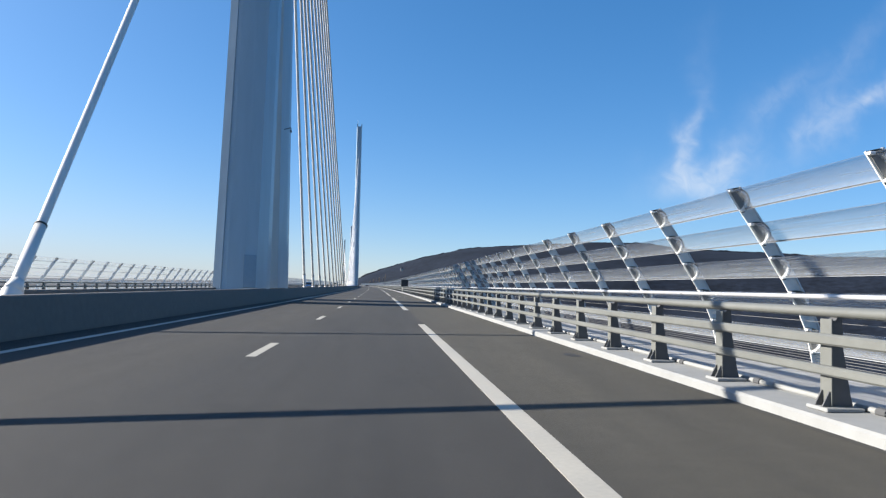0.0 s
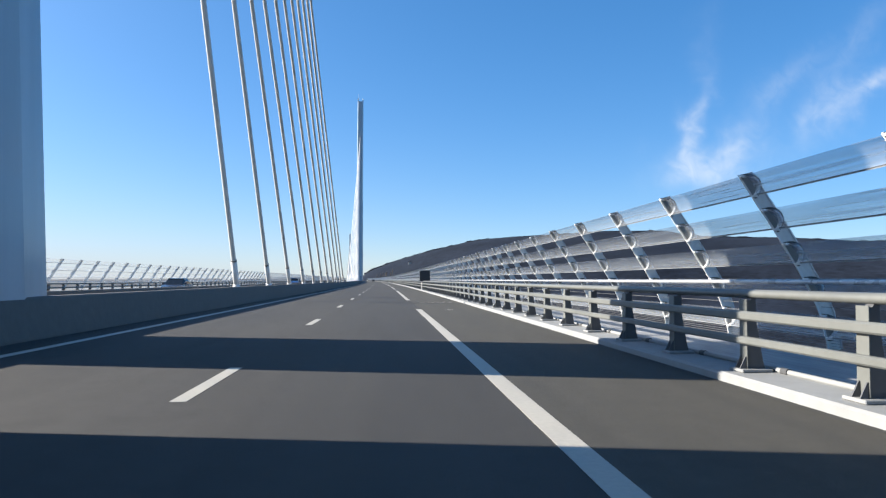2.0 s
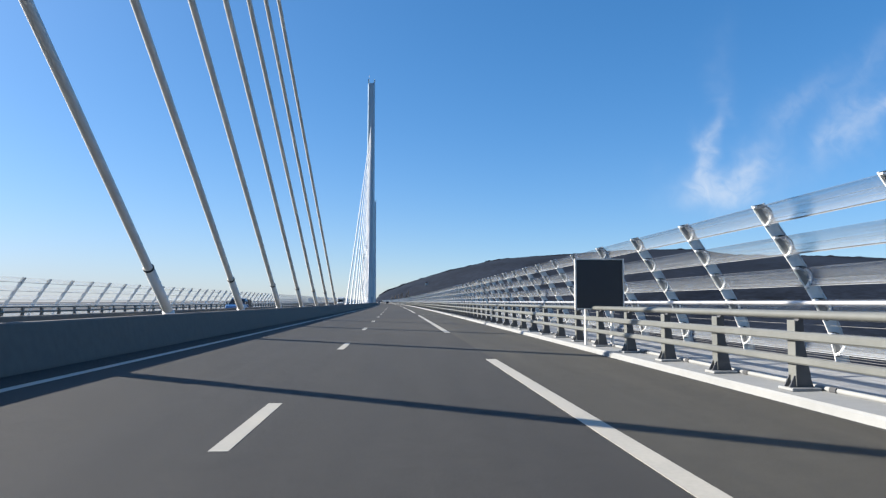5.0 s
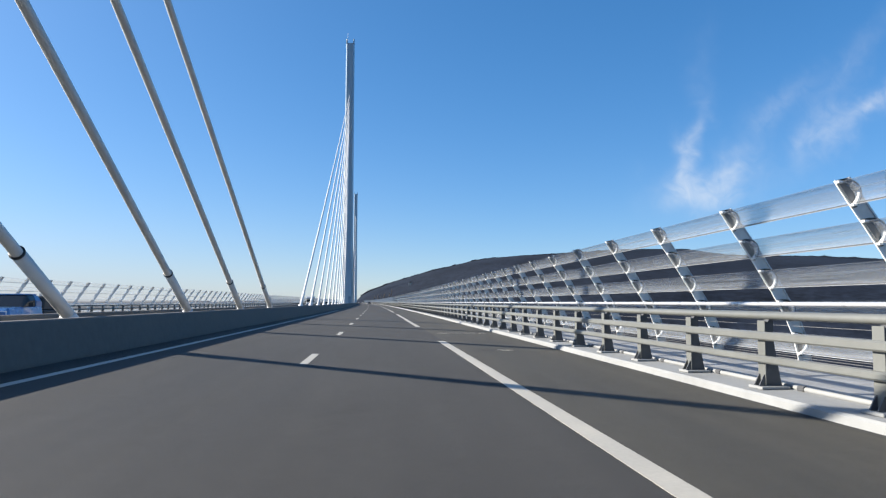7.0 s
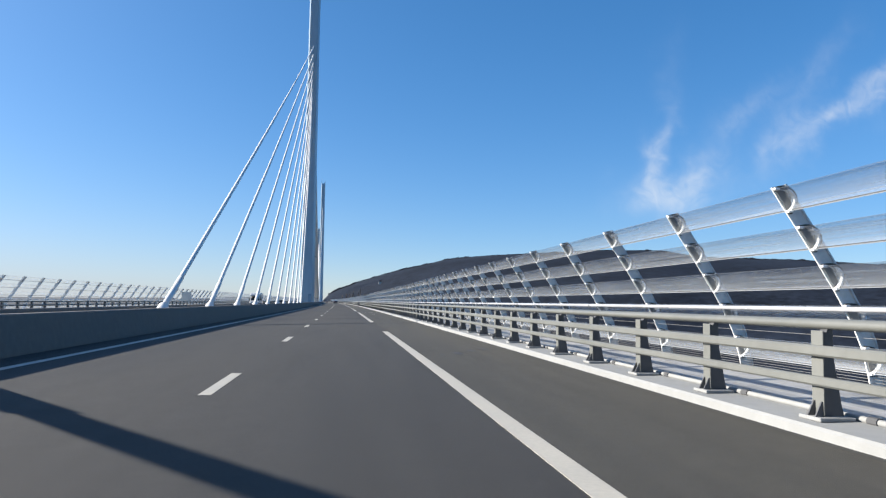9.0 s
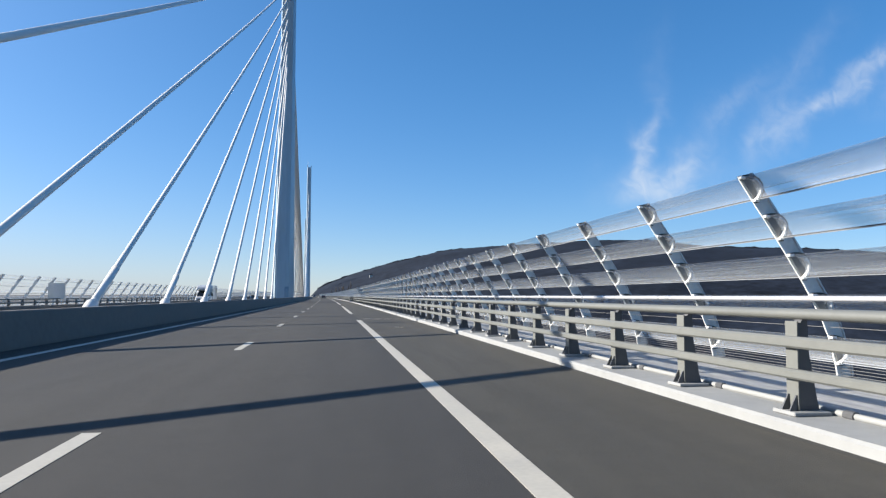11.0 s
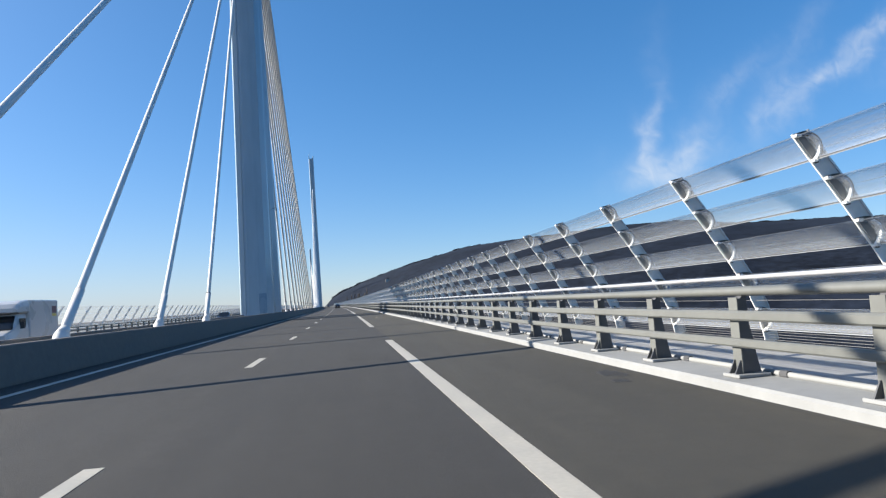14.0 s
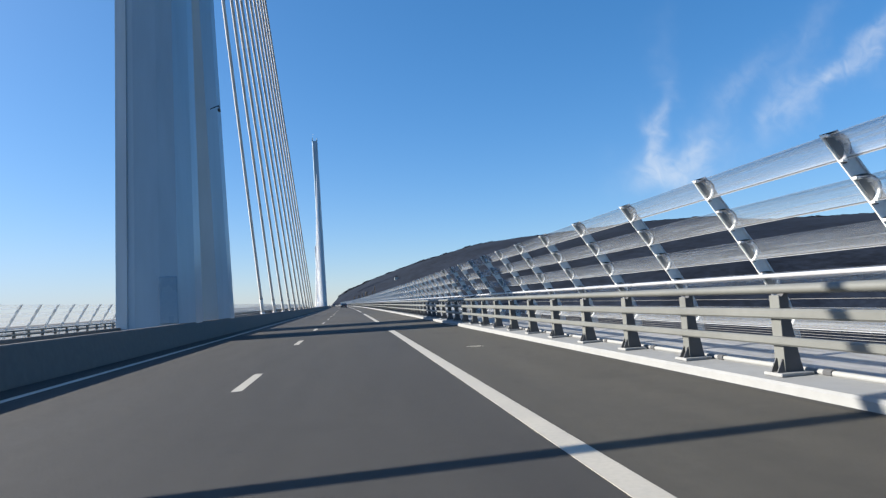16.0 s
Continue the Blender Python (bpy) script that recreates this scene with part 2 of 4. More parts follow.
GLASS_DARK = material("dark_window_glass", (0.01, 0.013, 0.016), 0.06, spread=0.05)
LAMP_GLASS = material("lamp_glass", (0.7, 0.72, 0.74), 0.1, spread=0.05)
RED_GLASS = material("red_lamp_glass", (0.35, 0.02, 0.02), 0.15, spread=0.05)
STICKER_DARK = material("dark_red_sticker", (0.13, 0.04, 0.05), 0.4)
STICKER_YELLOW = material("yellow_sticker", (0.62, 0.47, 0.06), 0.4)
CHANNEL = material("pale_deck_steel", (0.25, 0.25, 0.248), 0.55, 0.0, spread=0.45, scale=4, big=0.6, stretch=(4, 0.4, 1))
SIGN_DARK = material("dark_sign_face", (0.02, 0.022, 0.026), 0.45, spread=0.1)
FROST = material("frosted_acrylic_edge", (0.42, 0.44, 0.46), 0.4, spread=0.08)
ACRYLIC = clear_sheet("clear_acrylic", (0.955, 0.962, 0.967), (0.36, 0.4, 0.435), 0.285)
# hill and ridge trees: the blue of the distant haze is in their base colours
HAZY_HILL = material("hazy_winter_wood", (0.0128, 0.0175, 0.0275), 0.95, spread=0.75, scale=0.1, big=0.009, bump=0.5, bump_scale=0.16)
HAZY_TREES = material("hazy_bare_trees", (0.0165, 0.02, 0.0275), 0.95, spread=0.3, scale=0.3, big=0.02)
END_PLATE = material("grey_green_end_plate", (0.2, 0.2, 0.192), 0.55, spread=0.15, scale=12, big=1.5)
RIM_WHITE = material("white_acrylic_rim", (0.7, 0.7, 0.68), 0.35, spread=0.06)
SLEEVE = material("dark_rubber_sleeve", (0.06, 0.062, 0.066), 0.6, spread=0.1)
HAZY_HILL.node_tree.nodes["Bump"].inputs["Distance"].default_value = 1.6  # tree crowns seen from a kilometre
for wood in (HAZY_HILL, HAZY_TREES):
    wood.node_tree.nodes["Principled BSDF"].inputs["Specular IOR Level"].default_value = 0.1


def haze_west(mat, pale):
    """West of the bridge the woods fade to a pale colour that stands for bright valley haze."""
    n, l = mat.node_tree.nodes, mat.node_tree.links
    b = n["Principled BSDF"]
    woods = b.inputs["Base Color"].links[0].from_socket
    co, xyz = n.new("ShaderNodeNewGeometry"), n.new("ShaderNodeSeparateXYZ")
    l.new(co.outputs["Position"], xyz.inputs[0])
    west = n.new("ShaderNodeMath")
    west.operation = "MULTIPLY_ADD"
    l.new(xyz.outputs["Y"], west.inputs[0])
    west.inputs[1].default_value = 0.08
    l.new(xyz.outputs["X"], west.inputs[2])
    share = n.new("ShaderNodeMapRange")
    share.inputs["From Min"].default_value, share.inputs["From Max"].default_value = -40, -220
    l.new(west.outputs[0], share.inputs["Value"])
    haze_noise = n.new("ShaderNodeTexNoise")
    haze_noise.inputs["Scale"].default_value, haze_noise.inputs["Detail"].default_value = 0.006, 6
    l.new(co.outputs["Position"], haze_noise.inputs["Vector"])
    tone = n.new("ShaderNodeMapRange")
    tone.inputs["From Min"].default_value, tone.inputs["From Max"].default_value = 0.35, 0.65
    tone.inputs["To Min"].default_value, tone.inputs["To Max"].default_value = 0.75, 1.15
    l.new(haze_noise.outputs["Fac"], tone.inputs["Value"])
    pale_haze = n.new("ShaderNodeVectorMath")
    pale_haze.operation = "SCALE"
    pale_haze.inputs[0].default_value = pale
    l.new(tone.outputs[0], pale_haze.inputs["Scale"])
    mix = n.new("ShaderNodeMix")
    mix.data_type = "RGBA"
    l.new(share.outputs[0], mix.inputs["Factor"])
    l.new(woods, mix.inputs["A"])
    l.new(pale_haze.outputs[0], mix.inputs["B"])
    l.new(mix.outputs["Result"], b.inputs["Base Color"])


# sunlit haze over the western valley, painted as pale ground
haze_west(HAZY_HILL, (0.13, 0.132, 0.135))
BARK = material("pale_bark", (0.16, 0.14, 0.12), 0.9, spread=0.2)
# shade under the lower lip of a slat, coloured on as a thin band
LIP_SHADE = material("slat_lip_shade", (0.05, 0.052, 0.056), 0.5, spread=0.1)
TAR = material("tar_stain", (0.022, 0.021, 0.019), 0.7, spread=0.2, scale=6, big=1.0)
RENDER_WALL = material("pale_house_render", (0.5, 0.48, 0.44), 0.9, spread=0.1)
ROOF_TILE = material("brown_roof_tiles", (0.2, 0.12, 0.08), 0.9, spread=0.2)
WIRE = material("dark_steel_wire", (0.14, 0.14, 0.138), 0.5, 0.2, spread=0.1)


# ---- building helpers ----
def link_mesh(name, bm, mat, smooth=False):
    me = bpy.data.meshes.new(name)
    bm.normal_update()
    bm.to_mesh(me)
    bm.free()
    if mat:
        me.materials.append(mat)
    if smooth:
        for p in me.polygons:
            p.use_smooth = True
    return me


def part(name, bm, mat, parent=None, label="", smooth=False):
    ob = new(name, link_mesh(name, bm, mat, smooth))
    ob.parent = parent
    if label:
        ob["label"] = label
    return ob


def thing(name, label, category, m=None, group="", kind=""):
    ob = new(name)
    ob.empty_display_size = 0.2
    if m is not None:
        ob.matrix_basis = m
    return tagged(ob, label, category, group, kind)


def box(bm, lo, hi, m=None, bevel=0.0):
    """A box between two corners, its edges broken by a small bevel."""
    size = Vector(hi) - Vector(lo)
    mid = (Vector(hi) + Vector(lo)) / 2
    made = bmesh.ops.create_cube(bm, size=1.0, matrix=(m or Matrix()) @ Matrix.Translation(mid) @ Matrix.Diagonal((*size, 1)))["verts"]
    if bevel:
        edges = list({e for v in made for e in v.link_edges})
        bmesh.ops.bevel(bm, geom=edges, offset=bevel, segments=1, affect="EDGES")
    return made


def tube(bm, a, b, r0, r1=None, sides=12, caps=True):
    """A round bar from a to b."""
    a, b = Vector(a), Vector(b)
    q = (b - a).to_track_quat("Z", "Y").to_matrix().to_4x4()
    m = Matrix.Translation((a + b) / 2) @ q
    return bmesh.ops.create_cone(bm, cap_ends=caps, segments=sides, radius1=r0, radius2=r0 if r1 is None else r1, depth=(b - a).length, matrix=m)["verts"]


def tube_path(bm, pts, r, sides=14):
    """A round bar through points."""
    rows = []
    for i, p in enumerate(pts):
        d = (pts[min(i + 1, len(pts) - 1)] - pts[max(i - 1, 0)]).normalized()
        m = Matrix.Translation(p) @ d.to_track_quat("Z", "Y").to_matrix().to_4x4()
        rows.append([bm.verts.new(m @ Vector((r * math.cos(a), r * math.sin(a), 0))) for a in [j * math.tau / sides for j in range(sides)]])
    for a, b in zip(rows, rows[1:]):
        for j in range(sides):
            bm.faces.new((a[j], a[(j + 1) % sides], b[(j + 1) % sides], b[j]))


def sweep(profile, s0, s1, step, closed=True, bm=None, local=None):
    """A profile of (u, z) drawn along the deck from s0 to s1."""
    bm = bm or bmesh.new()
    count = max(1, math.ceil((s1 - s0) / step))
    rows = []
    for i in range(count + 1):
        m = deck(s0 + (s1 - s0) * i / count)
        if local is not None:
            m = local @ m
        rows.append([bm.verts.new(m @ Vector((u, 0, z + fall(u)))) for u, z in profile])
    n = len(profile)
    for a, b in zip(rows, rows[1:]):
        for j in range(n if closed else n - 1):
            bm.faces.new((a[j], a[(j + 1) % n], b[(j + 1) % n], b[j]))
    if closed:
        bm.faces.new(rows[0][::-1])
        bm.faces.new(rows[-1])
    return bm


def extrude_outline(bm, outline, y0, y1):
    """A flat outline of (x, z) given thickness along y."""
    front = [bm.verts.new((x, y0, z)) for x, z in outline]
    back = [bm.verts.new((x, y1, z)) for x, z in outline]
    n = len(outline)
    bm.faces.new(front)
    bm.faces.new(back[::-1])
    for i in range(n):
        bm.faces.new((front[i], back[i], back[(i + 1) % n], front[(i + 1) % n]))


NEAR, FAR = -130.0, 1470.0
# ---- the deck ----
for side, word in ((1, "road_1"), (-1, "road_2")):
    for name, u0, u1, mat, words in ((word, 1.74, 10.3, ASPHALT, "dark grey asphalt carriageway of a bridge deck"), (word.replace("road", "hard_shoulder"), 10.3, 12.96, SHOULDER, "olive grey asphalt hard shoulder beside the lanes")):
        edge = sorted((side * u0, side * u1))
        prof = [(edge[0], 0.0), (edge[1], 0.0), (edge[1], -0.3), (edge[0], -0.3)]
        tagged(part(name, sweep(prof[::-1], NEAR, FAR, 12), mat), words, "road", kind="structure")

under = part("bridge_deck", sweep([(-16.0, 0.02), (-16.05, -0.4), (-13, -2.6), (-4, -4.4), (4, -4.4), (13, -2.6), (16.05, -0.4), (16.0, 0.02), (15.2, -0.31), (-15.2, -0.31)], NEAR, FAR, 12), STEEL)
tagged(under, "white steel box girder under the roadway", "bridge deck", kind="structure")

for side in (1, -1):
    def mirror(prof):
        p = [(u * side, z) for u, z in prof]
        return p if side < 0 else p[::-1]
    kerb = part("kerb_1" if side > 0 else "kerb_2", sweep(mirror([(12.96, -0.28), (12.96, 0.09), (12.99, 0.12), (13.7, 0.13), (13.72, 0.11), (13.72, -0.28)]), NEAR, FAR, 12), WHITE_CONCRETE)
    tagged(kerb, "white painted concrete kerb under the guard rail", "kerb", kind="structure")
    chan = part("edge_channel_1" if side > 0 else "edge_channel_2", sweep(mirror([(13.724, -0.28), (13.724, 0.06), (14.9, 0.075), (15.3, 0.1), (15.95, 0.1), (15.95, -0.28)]), NEAR, FAR, 12), CHANNEL)
    tagged(chan, "pale steel gutter along the edge of the deck", "gutter", kind="structure")

    seal = part("joint_seal_1" if side > 0 else "joint_seal_2", sweep(mirror([(12.885, 0.0005), (12.9, 0.004), (12.957, 0.006), (12.957, 0.0005)]), NEAR, FAR, 12), TAR)
    tagged(seal, "dark tar seal along the foot of the kerb", "joint seal", kind="structure")

for side in (1, -1):
    prof = [(1.73, -0.28), (1.72, 0.05), (1.56, 0.84), (1.53, 0.87), (1.27, 0.87), (1.24, 0.84), (1.18, 0.05), (1.17, -0.28)]
    prof = [(u * side, z) for u, z in prof]
    wall = part("median_wall_1" if side > 0 else "median_wall_2", sweep(prof if side > 0 else prof[::-1], NEAR, FAR, 12), CONCRETE)
    tagged(wall, "grey concrete barrier wall along the middle of the bridge", "barrier", kind="structure")
gap = part("median_floor", sweep([(-1.165, -0.28), (-1.165, 0.1), (1.165, 0.1), (1.165, -0.28)][::-1], NEAR, FAR, 12), CONCRETE)
tagged(gap, "grey concrete floor between the two barrier walls", "median", kind="structure")


# ---- road markings ----
def stripe(s0, s1, u, width, z=0.004):
    bm = bmesh.new()
    inv = deck(s0, u).inverted()
    return sweep([(u - width / 2, z - 0.003), (u + width / 2, z - 0.003), (u + width / 2, z), (u - width / 2, z)], s0, s1, 12, bm=bm, local=inv), deck(s0, u)


def marking(name, s0, s1, u, width, label, group):
    bm, m = stripe(s0, s1, u, width)
    ob = part(name, bm, PAINT)
    ob.matrix_basis = m
    return tagged(ob, label, "road marking", group, "structure")


DASH0, DASH_STEP = -12.94, 13.124
# the painted dashes wander a little from their even spacing
DASH_SHIFT = {-2: -0.29, -1: 0.1, 2: -0.2, 3: -0.4, 4: -0.15, 5: 0.05, 6: 0.15, 7: 0.25, 8: 0.35, 9: 0.42, 10: 0.5, 11: 0.5, 12: 0.43, 13: 0.43, 14: 0.3, 15: 0.05, 16: -0.2}
LINE0, LINE_STEP, LINE_LEN = -14.0, 51.8, 37.95
for side in (1, -1):
    for i in range(-5, 110):
        if side > 0 or -2 < i < 60:
            s = DASH0 + i * DASH_STEP + DASH_SHIFT.get(i, 0)
            marking("lane_dash", s, s + 2.94, side * 6.7, 0.17, "short white dash between the two lanes", "lane dashes")
    for i in range(-2, 30):
        if side > 0 or -1 < i < 12:
            marking("shoulder_line", LINE0 + i * LINE_STEP, LINE0 + i * LINE_STEP + LINE_LEN, side * 10.21, 0.23, "long white line along the hard shoulder", "shoulder lines")
    line = part("edge_line_1" if side > 0 else "edge_line_2", sweep([(side * 2.68 - 0.1, 0.001), (side * 2.68 + 0.1, 0.001), (side * 2.68 + 0.1, 0.004), (side * 2.68 - 0.1, 0.004)], NEAR, FAR, 12), PAINT)
    tagged(line, "unbroken white line beside the barrier wall", "road marking", kind="structure")


def ellipse(cx, cy, rx, ry, a0, a1, n=10):
    return [(cx + rx * math.cos(radians(a0 + (a1 - a0) * i / n)), cy + ry * math.sin(radians(a0 + (a1 - a0) * i / n))) for i in range(n + 1)]


# stencilled figures as strokes in a unit square
FIGURES = {
    "2": [[(0.03, 0.8), (0.14, 0.93), (0.36, 1.0), (0.66, 1.0), (0.9, 0.9), (0.96, 0.75), (0.84, 0.58), (0.55, 0.4), (0.24, 0.22)], [(0.06, 0.02), (1.02, 0.02)]],
    "0": [ellipse(0.5, 0.5, 0.46, 0.5, 68, 256), ellipse(0.5, 0.5, 0.46, 0.5, -92, 54)],
    "5": [[(0.92, 1.0), (0.2, 1.0), (0.14, 0.6)], [(0.2, 0.6), (0.5, 0.66), (0.84, 0.56), (0.94, 0.34), (0.8, 0.1), (0.45, 0.0), (0.08, 0.1)]],
    "6": [[(0.9, 0.94), (0.6, 1.0), (0.28, 0.86), (0.1, 0.6)], ellipse(0.5, 0.31, 0.42, 0.31, 165, -170, 14)],
    "7": [[(0.04, 1.0), (0.94, 1.0), (0.72, 0.6)], [(0.68, 0.5), (0.46, 0.0)]],
}


def brush(bm, pts, width):
    """A flat band of paint along a line of points."""
    rows = []
    for i, p in enumerate(pts):
        a, b = Vector(pts[max(i - 1, 0)]), Vector(pts[min(i + 1, len(pts) - 1)])
        d = (b - a).normalized()
        n = Vector((-d.y, d.x)) * width / 2
        rows.append([bm.verts.new((p[0] + n.x * k, p[1] + n.y * k, z)) for k, z in ((-1, 0.0), (1, 0.0), (1, 0.002), (-1, 0.002))])
    for a, b in zip(rows, rows[1:]):
        for j in range(4):
            bm.faces.new((a[j], a[(j + 1) % 4], b[(j + 1) % 4], b[j]))
    bm.faces.new(rows[0])
    bm.faces.new(rows[-1][::-1])
    bmesh.ops.recalc_face_normals(bm, faces=bm.faces[:])


def number(text, s, u):
    """A distance mark painted on the hard shoulder through stencils."""
    holder = thing("distance_mark", "white distance figures painted on the shoulder", "road marking", deck(s, u, 0.003), "distance marks")
    for ch, x, w, h in zip(text, (0.0, 0.52, 1.07, 1.65), (0.45, 0.46, 0.46, 0.31), (0.43, 0.43, 0.43, 0.32)):
        bm = bmesh.new()
        for line in FIGURES[ch]:
            brush(bm, [(px * w, py * h) for px, py in line], 0.072 if w > 0.4 else 0.055)
        part("figure", bm, PAINT, holder).matrix_basis = Matrix.Translation((x, 0.02, 0))


number("2205", 33.55, 10.62)
number("2206", 133.45, 10.58)
number("2207", 232.85, 10.54)


def worn_mark(s, u):
    """A survey mark sprayed on the shoulder: a short bar, a flattened half ring and another bar."""
    ob = thing("survey_mark", "small worn white survey mark sprayed on the asphalt", "road marking", deck(s, u, 0.004) @ Matrix.Diagonal((0.32, 1.7, 1, 1)), "survey marks")
    for x0, x1, y in ((-0.62, -0.42, 0.06), (-0.2, 0.12, 0.1), (-0.2, 0.1, -0.1), (0.4, 0.62, -0.06)):
        bm = bmesh.new()
        box(bm, (x0, y - 0.022, 0), (x1, y + 0.022, 0.003))
        part("bar", bm, PAINT, ob)
    for side in (-1, 1):
        bm = bmesh.new()
        pts = [(0.16 * side + 0.22 * side * math.sin(a), 0.1 * math.cos(a)) for a in [math.pi * i / 8 for i in range(9)]]
        for (xa, ya), (xb, yb) in zip(pts, pts[1:]):
            d = Vector((xb - xa, yb - ya, 0))
            box(bm, (0, -0.02, 0.0005), (d.length, 0.02, 0.0035), Matrix.Translation((xa, ya, 0)) @ Matrix.Rotation(math.atan2(d.y, d.x), 4, "Z"))
        part("arc", bm, PAINT, ob)


for s in (23.4, 122.95, 222.4, 321.2):
    worn_mark(s, 11.5)


# ---- guard rails ----
GUARD, GUARD0, KERB_TOP = 2.3282, -1.01, 0.125
RAIL_S = (-60.0, 400.0)


def guard_post(side, full):
    """A post whose front flange faces the road, with a web that widens to its base plate."""
    ob = thing("guard_rail_post", "grey painted steel guard rail post on a white base plate", "guard rail post", group="guard rail posts")
    flip = Matrix.Diagonal((side, 1, 1, 1))
    bm = bmesh.new()
    extrude_outline(bm, [(0.015, 0.04), (0.25, 0.04), (0.225, 0.14), (0.15, 0.6), (0.14, 0.91), (0.09, 0.91), (0.07, 0.88), (0.015, 0.88)], 0.03, 0.15)
    bmesh.ops.transform(bm, matrix=flip, verts=bm.verts[:])
    bmesh.ops.recalc_face_normals(bm, faces=bm.faces[:])
    part("web", bm, SHADED_POST, ob)
    bm = bmesh.new()
    box(bm, (0.0, -0.015, 0.04), (0.014, 0.175, 0.895), flip, 0.003)
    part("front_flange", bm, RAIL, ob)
    if full:
        bm = bmesh.new()
        box(bm, (-0.1, -0.1, 0.0), (0.29, 0.26, 0.04), flip, 0.008)
        part("base_plate", bm, WHITE_CONCRETE, ob, "white base plate")
        for y in (0.0, 0.125):
            bm = bmesh.new()
            extrude_outline(bm, [(-0.085, 0.04), (-0.001, 0.04), (-0.001, 0.19), (-0.012, 0.19)], y, y + 0.02)
            bmesh.ops.transform(bm, matrix=flip, verts=bm.verts[:])
            bmesh.ops.recalc_face_normals(bm, faces=bm.faces[:])
            part("gusset", bm, SHADED_POST, ob)
    return ob


RAILS = (("lower_rail", 13.2, 0.47, 0.565), ("middle_rail", 13.2, 0.765, 0.875))
for side in (1, -1):
    first = guard_post(side, side > 0)
    n0, n1 = math.ceil((RAIL_S[0] - GUARD0) / GUARD), math.floor((RAIL_S[1] - GUARD0) / GUARD)
    if side < 0:
        n0 = math.ceil((-8 - GUARD0) / GUARD)
    drop = KERB_TOP + fall(side * 13.2)
    first.matrix_basis = deck(GUARD0 + GUARD * n0, side * 13.245, drop)
    for i in range(n0 + 1, n1 + 1):
        copy_thing(first, deck(GUARD0 + GUARD * i, side * 13.245, drop))
    far = bmesh.new()
    for i in range(n1 + 1, n1 + 230):
        box(far, (0.0, 0, 0), (0.2, 0.12, 0.99), deck(GUARD0 + GUARD * i, side * 13.245, drop) @ Matrix.Diagonal((side, 1, 1, 1)))
    tagged(part("far_guard_rail_posts", far, SHADED_POST), "distant grey posts of the guard rail", "guard rail posts", kind="stuff")
    rail = thing("guard_rail", "grey painted steel guard rail of three beams", "guard rail")
    for name, u, z0, z1 in RAILS:
        c, h = (z0 + z1) / 2, (z1 - z0) / 2
        p = [(u - 0.035, c - h + 0.02), (u - 0.035, c + h - 0.02), (u - 0.015, c + h), (u + 0.04, c + h), (u + 0.04, c - h), (u - 0.015, c - h)]
        p = [(a * side, b) for a, b in p]
        part(name, sweep(p if side < 0 else p[::-1], -70, 1000, 6), RAIL, rail)
    p = [(13.37 + 0.08 * math.cos(a), 1.085 + 0.056 * math.sin(a)) for a in [i * math.tau / 12 for i in range(12)]]
    p = [(a * side, b) for a, b in p]
    part("top_rail", sweep(p if side > 0 else p[::-1], -70, 1000, 6), RAIL, rail, smooth=True)
    pipe = thing("cable_duct", "white plastic cable duct along the kerb behind the posts", "cable duct")
    p = [(13.6 + 0.033 * math.cos(a), 0.155 + 0.033 * math.sin(a)) for a in [i * math.tau / 10 for i in range(10)]]
    p = [(a * side, b) for a, b in p]
    part("pipe", sweep(p if side > 0 else p[::-1], -70, 1000, 6), WHITE_CONCRETE, pipe, smooth=True)
    if side > 0:
        bm = bmesh.new()
        tube(bm, (0, -0.07, 0), (0, 0.07, 0), 0.046, sides=10)
        sleeve = link_mesh("sleeve", bm, SLEEVE)
        for i in range(n0, n1 + 1):
            ob = new("sleeve", sleeve)
            ob.parent = pipe
            ob.matrix_basis = deck(GUARD0 + GUARD * i - 0.27, 13.6, 0.155)

# ---- wind screens ----
BAY, BAY0 = 3.4202, 0.31
FRONT = [(14.36, 2.92), (14.58, 2.58), (14.79, 2.27), (14.98, 1.98), (15.14, 1.72), (15.3, 1.47), (15.45, 1.2), (15.58, 0.95), (15.68, 0.7), (15.77, 0.33), (15.81, 0.1)]


def front_at(z):
    """How far out the front edge of a post is at height z, and the way the edge goes there."""
    for (u0, z0), (u1, z1) in zip(FRONT, FRONT[1:]):
        if z1 <= z <= z0:
            f = (z0 - z) / (z0 - z1)
            return Vector((u0 + (u1 - u0) * f, z)), Vector((u1 - u0, z1 - z0)).normalized()


SLATS = (2.88, 2.35, 1.82, 1.27, 0.69)


def slat_arc(top, lift=0.0, n=12, bulge=0.165):
    """The curved section of a slat, bulging away from the road."""
    p, d = front_at(top)
    q = p + d * 0.36
    out = Vector((-d.y, d.x))
    pts = []
    for i in range(n):
        f = i / (n - 1)
        a = f * math.pi
        c = (1 - math.cos(a)) / 2
        ease = 0.5 * f + 0.5 * c
        pts.append(p + (q - p) * (ease + (ease - 0.5) * lift / 0.185) + out * (math.sin(a) ** 0.9 * (bulge + lift) + 0.012))
    return pts


